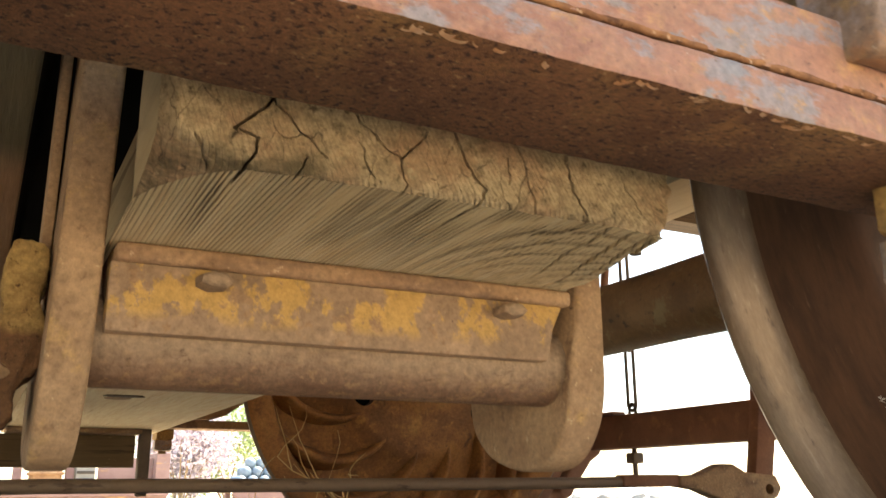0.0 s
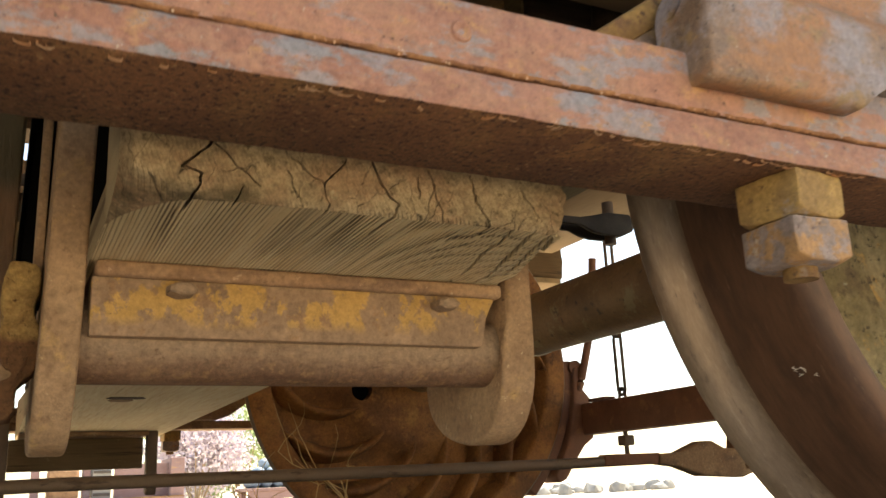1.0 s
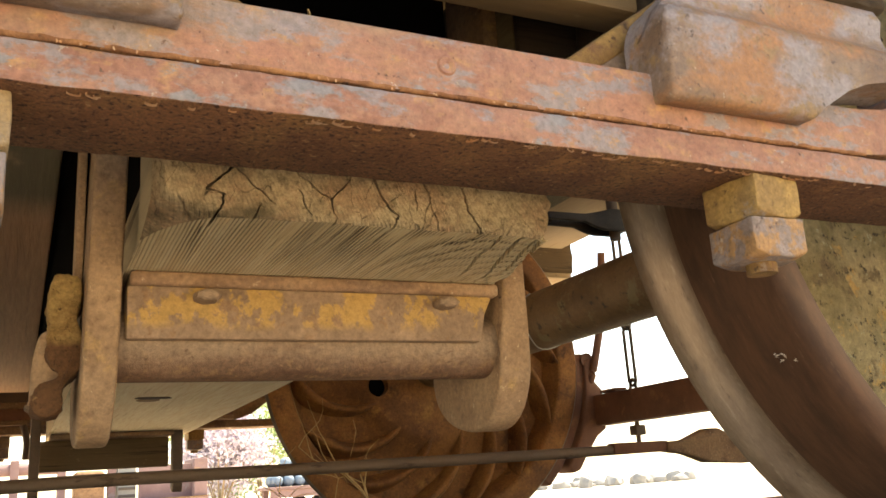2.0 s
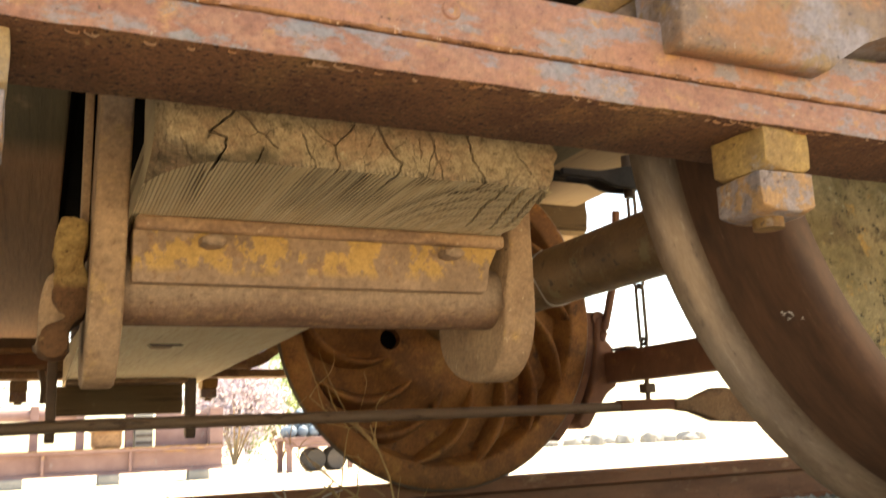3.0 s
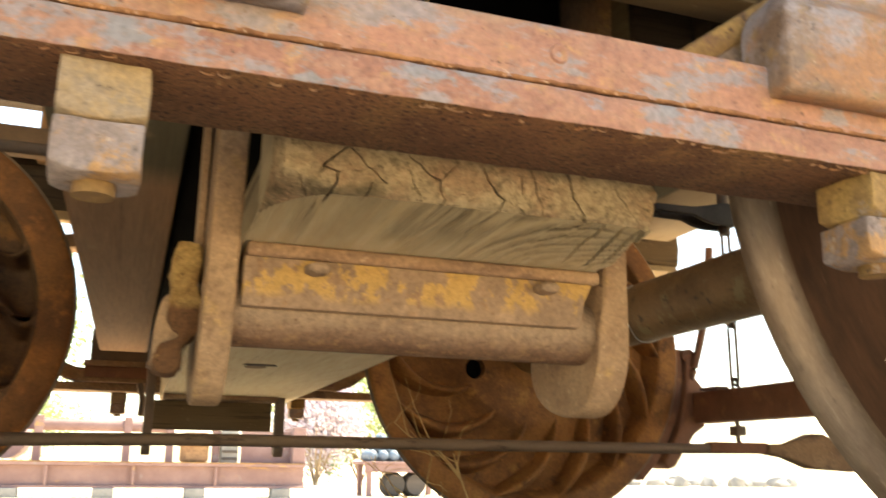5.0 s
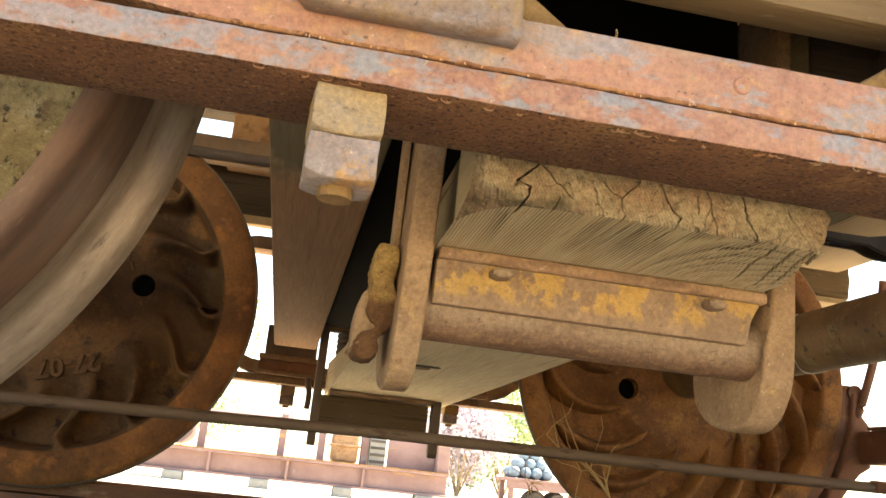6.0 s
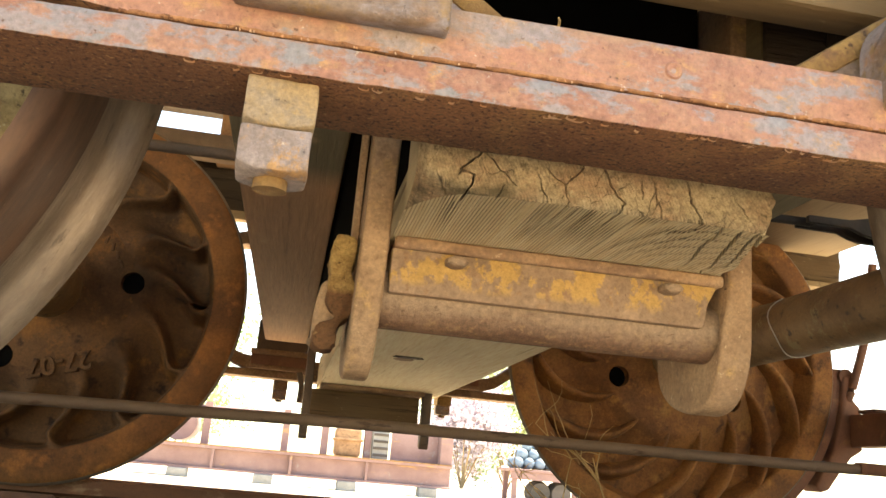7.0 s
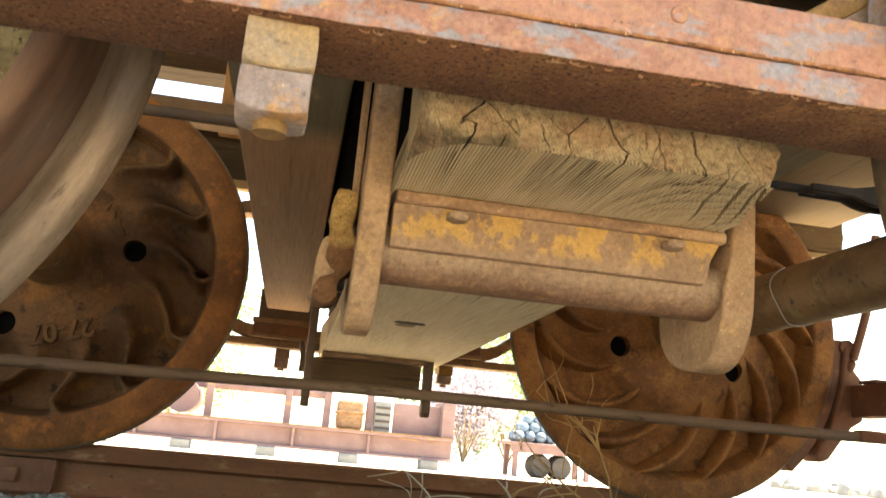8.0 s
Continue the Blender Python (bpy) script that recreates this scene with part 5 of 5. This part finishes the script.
part("batten", box(1.05, 1.345, 1.855, 2.00, 0.696, 0.7125, 0.003), "tan_timber_y", block, "pale batten under the block", 40)
chip = box(1.085, 1.125, 1.850, 1.866, 0.795, 0.835, 0.006)
rough_up(chip, 0.005, 60, 2)
part("chip", chip, "tan_timber_y", block, "pale split in the wood", 40)
pipe = tagged(part("brake_pipe", tube([(-2.5, 1.2, 0.615), (-0.44, 1.2, 0.632), (0.5, 1.2, 0.640)], 0.011, 12), "dark_iron", None, "", 60), "dark rusty pipe running under the car", "pipe")
top_rod = thing("top_brake_rod", "dark iron brake rod with a forked eye under the car", "brake rod")
part("rod", tube([(-0.1, 1.0, 0.586), (0.72, 1.0, 0.589)], 0.0085, 12), "dark_steel", top_rod, "", 60)
for y0 in (0.975, 1.013):
    part("fork_prong", prism([(0.70, 0.582), (0.785, 0.581), (0.808, 0.572), (0.830, 0.567), (0.880, 0.567), (0.905, 0.578), (0.912, 0.596), (0.900, 0.612), (0.850, 0.612), (0.815, 0.603), (0.785, 0.597), (0.70, 0.596)], y0, y0 + 0.012, "y", 0.003), "dark_steel", top_rod, "", 40)
part("fork_pin", tube([(0.868, 1.0, 0.555), (0.868, 1.0, 0.640)], 0.011, 14), "dark_iron", top_rod, "", 40)


# ---- track details ----
def joint_bar():
    root = thing("joint_bar", "rusty joint bar bolted to the rail web", "joint bar")
    y = TRACK + 0.7175
    part("bar", prism([(y + 0.002, -0.040), (y + 0.022, -0.046), (y + 0.024, -0.098), (y - 0.006, -0.118), (y - 0.014, -0.110), (y - 0.002, -0.092)], -1.25, -0.682, "x", 0.003), "brake_rust", root, "", 40)
    for x in (-1.15, -0.98, -0.775):
        nut = part("nut", box(x - 0.016, x + 0.016, y - 0.018, y + 0.002, -0.092, -0.060, 0.004), "brake_rust", root, "", 40)
    return root


joint_bar()


def build_stones():
    """Loose crushed stones over the ballast bed."""
    rng = random.Random(4)
    base = bmesh.new()
    bmesh.ops.create_icosphere(base, subdivisions=1, radius=1)
    bv = np.array([v.co[:] for v in base.verts])
    bf = np.array([[v.index for v in fc.verts] for fc in base.faces])
    base.free()
    V, F, n = [], [], 0
    rs = np.random.RandomState(5)
    def put(x, y, z, r):
        nonlocal n
        sc = r * (0.65 + 0.7 * rs.rand(3))
        p = bv * sc * (0.8 + 0.4 * rs.rand(len(bv), 1))
        a, b2 = rs.rand(2) * 6.28
        ca, sa, cb, sb = math.cos(a), math.sin(a), math.cos(b2), math.sin(b2)
        rot = np.array([[ca, -sa, 0], [sa, ca, 0], [0, 0, 1]]) @ np.array([[1, 0, 0], [0, cb, -sb], [0, sb, cb]])
        V.append(p @ rot.T + (x, y, z))
        F.append(bf + n)
        n += len(bv)
    for _ in range(9000):
        x, y = -1.4 + 5.0 * rs.rand(), 0.95 + 0.74 * rs.rand()
        put(x, y, gravel_height(x, y) + 0.006 * rs.rand(), 0.009 + 0.011 * rs.rand())
    for _ in range(9000):
        x, y = -3.4 + 8.4 * rs.rand(), 0.28 + 1.40 * rs.rand()
        put(x, y, gravel_height(x, y) + 0.006 * rs.rand(), 0.012 + 0.014 * rs.rand())
    for _ in range(2500):
        x, y = -3 + 9 * rs.rand(), 1.84 + 0.2 * rs.rand()
        put(x, y, gravel_height(x, y) + 0.004 * rs.rand() - 0.25 * max(0, y - 2.1), 0.011 + 0.014 * rs.rand())
    me = bpy.data.meshes.new("ballast_stones")
    me.from_pydata(np.concatenate(V).tolist(), [], np.concatenate(F).tolist())
    me.materials.append(M["stone"])
    tagged(new("ballast_stones", me), "loose blue-grey crushed stones between the rails", "gravel", kind="stuff")


build_stones()


def weed(name, label, root, height, n, seed, mat, spread=1.0, lean=(0, 0)):
    """A dry branching weed."""
    rng = random.Random(seed)
    plant = thing(name, label, "weed", "dry weeds")
    def grow(b, p, d, ln, r, depth):
        pts = [p]
        for _ in range(5):
            d = (d + Vector((rng.gauss(0, 0.22), rng.gauss(0, 0.16), rng.gauss(0, 0.18)))).normalized()
            pts.append(pts[-1] + d * ln / 5)
        tube([tuple(q) for q in pts], r, 5, b, r * 0.45)
        if depth:
            for k in range(rng.choice((3, 3, 4))):
                q = pts[rng.choice((2, 3, 4, 5))]
                grow(b, q, (d + Vector((rng.gauss(0, 0.9), rng.gauss(0, 0.45), rng.gauss(0.0, 0.6)))).normalized(), ln * rng.uniform(0.4, 0.7), r * 0.6, depth - 1)
    for _ in range(n):
        b = bmesh.new()
        grow(b, Vector(root), Vector((rng.gauss(lean[0], 0.5 * spread), rng.gauss(lean[1], 0.3), 1)).normalized(), height * rng.uniform(0.6, 1), 0.0033, 2)
        tagged(part("stem", b, mat, plant, "", 80), kind="stuff")
    return plant


weed("dry_weed", "golden dry branching weed before the far wheel", (0.56, 1.42, -0.13), 0.34, 3, 12, "twig", 0.22, (-0.55, 0))


def stalks(label, lines, y, r):
    """Bleached dead stalks lying against the rail."""
    plant = thing("dry_weed", label, "weed", "dry weeds")
    for k, line in enumerate(lines):
        part("stalk", tube([tuple(p) for p in smooth_line([(x, y + 0.012 * k % 0.03, z) for x, z in line], 5)], r * (1.0 if k == 0 else 0.6), 7, None, r * 0.3), "straw_pale", plant, "", 80)
    return plant


stalks("thick pale dead weed stalk against the rail", [[(0.385, -0.13), (0.334, -0.038), (0.319, -0.016), (0.294, 0.006)], [(0.323, -0.022), (0.325, -0.006), (0.319, 0.012)], [(0.334, -0.038), (0.287, -0.052), (0.237, -0.042), (0.188, -0.042), (0.141, -0.049)], [(0.300, -0.048), (0.265, -0.066), (0.22, -0.071)], [(0.39, -0.12), (0.405, -0.022), (0.458, 0.0)]], 1.58, 0.0042)
stalks("tangle of pale dead weed stalks against the rail", [[(0.17, -0.13), (0.151, -0.058), (0.134, -0.032), (0.087, 0.004), (0.06, -0.001), (0.002, -0.014)], [(0.13, -0.13), (0.107, -0.055), (0.087, -0.032), (0.028, -0.018)], [(0.095, -0.002), (0.105, -0.02), (0.108, -0.046)], [(0.085, 0.003), (0.07, 0.014), (0.04, 0.012)], [(0.128, 0.006), (0.131, -0.03), (0.128, -0.06)]], 1.58, 0.0028)
weed("dry_straw", "loose straw lodged on the spring plank", (-0.05, 0.13, 0.345), 0.05, 2, 8, "twig", 1.6)


def leaf_litter():
    for (x, y, z, turn, size) in ((1.17, 1.60, -0.105, 20, 0.022), (1.28, 1.58, -0.108, 75, 0.016)):
        b = bmesh.new()
        prof = [(0, 0), (0.3, 0.35), (0.6, 0.4), (0.85, 0.22), (1, 0), (0.85, -0.22), (0.6, -0.4), (0.3, -0.35)]
        lo = [b.verts.new((size * (u - 0.5), size * v, 0.25 * size * math.sin(3 * u))) for u, v in prof]
        hi = [b.verts.new(v.co + Vector((0, 0, 0.0008))) for v in lo]
        b.faces.new(lo[::-1]), b.faces.new(hi)
        for i in range(8):
            b.faces.new((lo[i], lo[(i + 1) % 8], hi[(i + 1) % 8], hi[i]))
        ob = part("fallen_leaf", b, "yellow_leaf")
        ob.matrix_basis = pose(x, y, z, 40, 15, turn)
        tagged(ob, "small yellow fallen leaf on the ballast", "leaf", "fallen leaves")


leaf_litter()


# ---- background ----
GZ = -0.19


def build_wagon_frame():
    root = thing("steel_wagon_frame", "long oxide-red steel wagon frame standing on blocks in sun", "wagon frame", at=(0, 0, 0))
    y = 8.2
    part("girder", prism([(y - 0.06, -0.105), (y + 0.06, -0.105), (y + 0.06, -0.085), (y + 0.008, -0.08), (y + 0.008, 0.085), (y + 0.07, 0.09), (y + 0.07, 0.115), (y - 0.07, 0.115), (y - 0.07, 0.09), (y - 0.008, 0.085), (y - 0.008, -0.08), (y - 0.06, -0.085)], -9, 1.42, "x", 0.0), "beam_red", root)
    part("top_flange", box(-9, 1.425, y - 0.078, y - 0.004, 0.1155, 0.124, 0.002), "ochre_rust", root, "orange rusted top edge", 40)
    for k in range(12):
        x = 0.60 - 0.72 * k
        part("stiffener", box(x - 0.012, x + 0.012, y - 0.055, y, -0.085, 0.09, 0.0), "beam_red", root)
    part("end_plate", box(1.30, 1.42, y - 0.05, y + 0.5, 0.115, 0.46, 0.006), "beam_red", root)
    part("side_plate", box(0.83, 1.30, y + 0.10, y + 0.13, 0.115, 0.42, 0.004), "beam_red", root)
    part("upper_rail", box(-2.3, -0.1, y + 0.3, y + 0.36, 0.40, 0.50, 0.006), "beam_red", root)
    for x in (-2.2, -1.5, -0.95, -0.2, 0.18, 0.60):
        part("upright", box(x - 0.035, x + 0.035, y + 0.12, y + 0.2, 0.115, 0.52, 0.006), "beam_red", root)
    for x in (-1.75, -1.2):
        part("drum", tube([(x, y + 0.1, 0.30), (x, y + 0.6, 0.30)], 0.16, 24), "beam_red", root, "", 40)
    part("gear_case", box(0.28, 0.535, y + 0.05, y + 0.35, 0.118, 0.40, 0.04, 3), "saddle", root, "tan machine casing", 40)
    part("gear_lid", box(0.265, 0.55, y + 0.03, y + 0.37, 0.27, 0.295, 0.008), "saddle", root, "", 40)
    part("dark_case", box(0.645, 0.805, y + 0.08, y + 0.30, 0.118, 0.42, 0.015, 2), "grey_metal", root, "grey machine casing", 40)
    for k in range(4):
        part("case_slat", box(0.652, 0.798, y + 0.070, y + 0.0795, 0.15 + 0.065 * k, 0.175 + 0.065 * k, 0.003), "barrel", root, "", 40)
    part("shaft", tube([(-1.0, y + 0.2, 0.44), (0.2, y + 0.2, 0.44)], 0.05, 16), "beam_red", root, "", 40)
    for k in range(9):
        x = 1.20 - 0.78 * k
        blk = part("block", box(x - 0.09, x + 0.09, y - 0.1, y + 0.1, GZ - 0.02, -0.105, 0.01), "rock", root, "dark support block", 40)
    return root


build_wagon_frame()


def cannonballs():
    x0, y0, z0, r = 2.34, 8.6, 0.155, 0.058
    rows = [(i, 0, j) for j in range(3) for i in range(4 - j)]
    first = None
    for lay in range(3):
        n = 4 - lay
        for i in range(n):
            for j in range(max(1, n - 1)):
                p = (x0 + (i - (n - 1) / 2) * 2 * r, y0 + (j - (n - 2) / 2) * 2 * r, z0 + r + lay * r * 1.5)
                if first is None:
                    b = bmesh.new()
                    bmesh.ops.create_uvsphere(b, u_segments=20, v_segments=12, radius=r)
                    first = part("iron_ball", b, "ball_blue", None, "", 80)
                    tagged(first, "blue-grey iron ball stacked in a pile", "ball", "pile of iron balls")
                    first.location = p
                else:
                    copy_thing(first, Matrix.Translation(p))
    stand = thing("ball_stand", "low rusty stand carrying the pile of iron balls", "stand")
    part("top", box(2.05, 2.95, 8.35, 8.85, 0.125, 0.155, 0.006), "beam_red", stand)
    part("apron", box(2.07, 2.93, 8.37, 8.41, 0.05, 0.125, 0.004), "beam_red", stand)
    for x in (2.10, 2.86):
        for y in (8.40, 8.78):
            part("leg", box(x, x + 0.05, y, y + 0.05, GZ - 0.02, 0.125, 0.004), "beam_red", stand)
    for x in (2.40, 2.62):
        keg = part("keg", lathe([(-0.14, 0.0), (-0.14, 0.10), (-0.05, 0.125), (0.05, 0.125), (0.14, 0.10), (0.14, 0.0)], 20), "barrel", None, "", 40)
        keg.location = (x, 8.55, GZ + 0.12)
        tagged(keg, "small dark weathered keg lying on the ground", "keg", "kegs under the stand")


cannonballs()


def leafy(name, label, cat, at, size, leaf, mat, count, seed):
    """A shrub or tree crown of many small leaves round branching limbs."""
    rng = np.random.RandomState(seed)
    root = thing(name, label, cat, at=at)
    b = bmesh.new()
    clumps = []
    for k in range(14):
        a, h = rng.rand() * 6.28, 0.35 + 0.65 * rng.rand()
        tip = Vector((size[0] * 0.42 * math.cos(a) * (0.4 + 0.6 * rng.rand()), size[1] * 0.42 * math.sin(a) * (0.4 + 0.6 * rng.rand()), size[2] * h * 0.9))
        tube([(0, 0, -0.03), tuple(tip * 0.5 + Vector((0, 0, size[2] * 0.06))), tuple(tip)], 0.008 * size[2], 6, b, 0.003 * size[2])
        clumps.append(tip)
    part("branchwork", b, "timber_x", root, "", 60)
    V, F = [], []
    for k in range(count):
        c = clumps[rng.randint(len(clumps))]
        p = np.array(c) + rng.randn(3) * np.array(size) * 0.13
        p[2] = max(p[2], 0.03)
        u, v = rng.randn(3), rng.randn(3)
        u /= np.linalg.norm(u)
        v -= u * (u @ v)
        v /= np.linalg.norm(v)
        s = leaf * (0.6 + 0.8 * rng.rand())
        n = len(V)
        V += [p - u * s, p - v * s * 0.5, p + u * s, p + v * s * 0.5]
        F.append((n, n + 1, n + 2, n + 3))
    me = bpy.data.meshes.new("foliage")
    me.from_pydata([tuple(p) for p in V], [], F)
    me.materials.append(M[mat])
    fo = new("foliage", me)
    fo.parent = root
    return root


leafy("purple_shrub", "purple-leaved shrub in bright sun", "shrub", (2.6, 13.5, GZ), (1.5, 1.2, 1.5), 0.035, "leaf_purple", 9000, 1)
leafy("green_shrub", "bright green shrub behind the yard", "shrub", (3.7, 15.0, GZ), (1.6, 1.4, 1.9), 0.04, "leaf_green", 5000, 2)
leafy("green_shrub", "bright green shrub behind the yard", "shrub", (-2.2, 17.0, GZ), (2.8, 1.6, 1.5), 0.04, "leaf_green", 5000, 3)
leafy("green_tree", "leafy green tree behind the yard", "tree", (5.5, 26.0, GZ), (6, 5, 6.0), 0.10, "leaf_green", 7000, 4)
leafy("green_tree", "leafy green tree behind the yard", "tree", (-5.5, 28.0, GZ), (7, 5, 6.5), 0.10, "leaf_green", 7000, 5)


def build_rocks():
    rng = random.Random(9)
    first = None
    for k in range(22):
        b = bmesh.new()
        bmesh.ops.create_icosphere(b, subdivisions=2, radius=1)
        sx, sy, sz = (rng.uniform(0.10, 0.24) for _ in range(3))
        for v in b.verts:
            v.co = Vector((v.co.x * sx, v.co.y * sy, v.co.z * sz * 0.8)) * (1 + 0.35 * noise.noise(v.co * 1.7 + Vector((k, 0, 0))))
        ob = part("rock", b, "rock", None, "", 25)
        ob.location = (9.4 + rng.uniform(-1.0, 2.2), 14.0 + rng.uniform(-0.8, 1.2), GZ + 0.04)
        tagged(ob, "pale grey rock lying in a heap", "rock", "heap of rocks")


build_rocks()
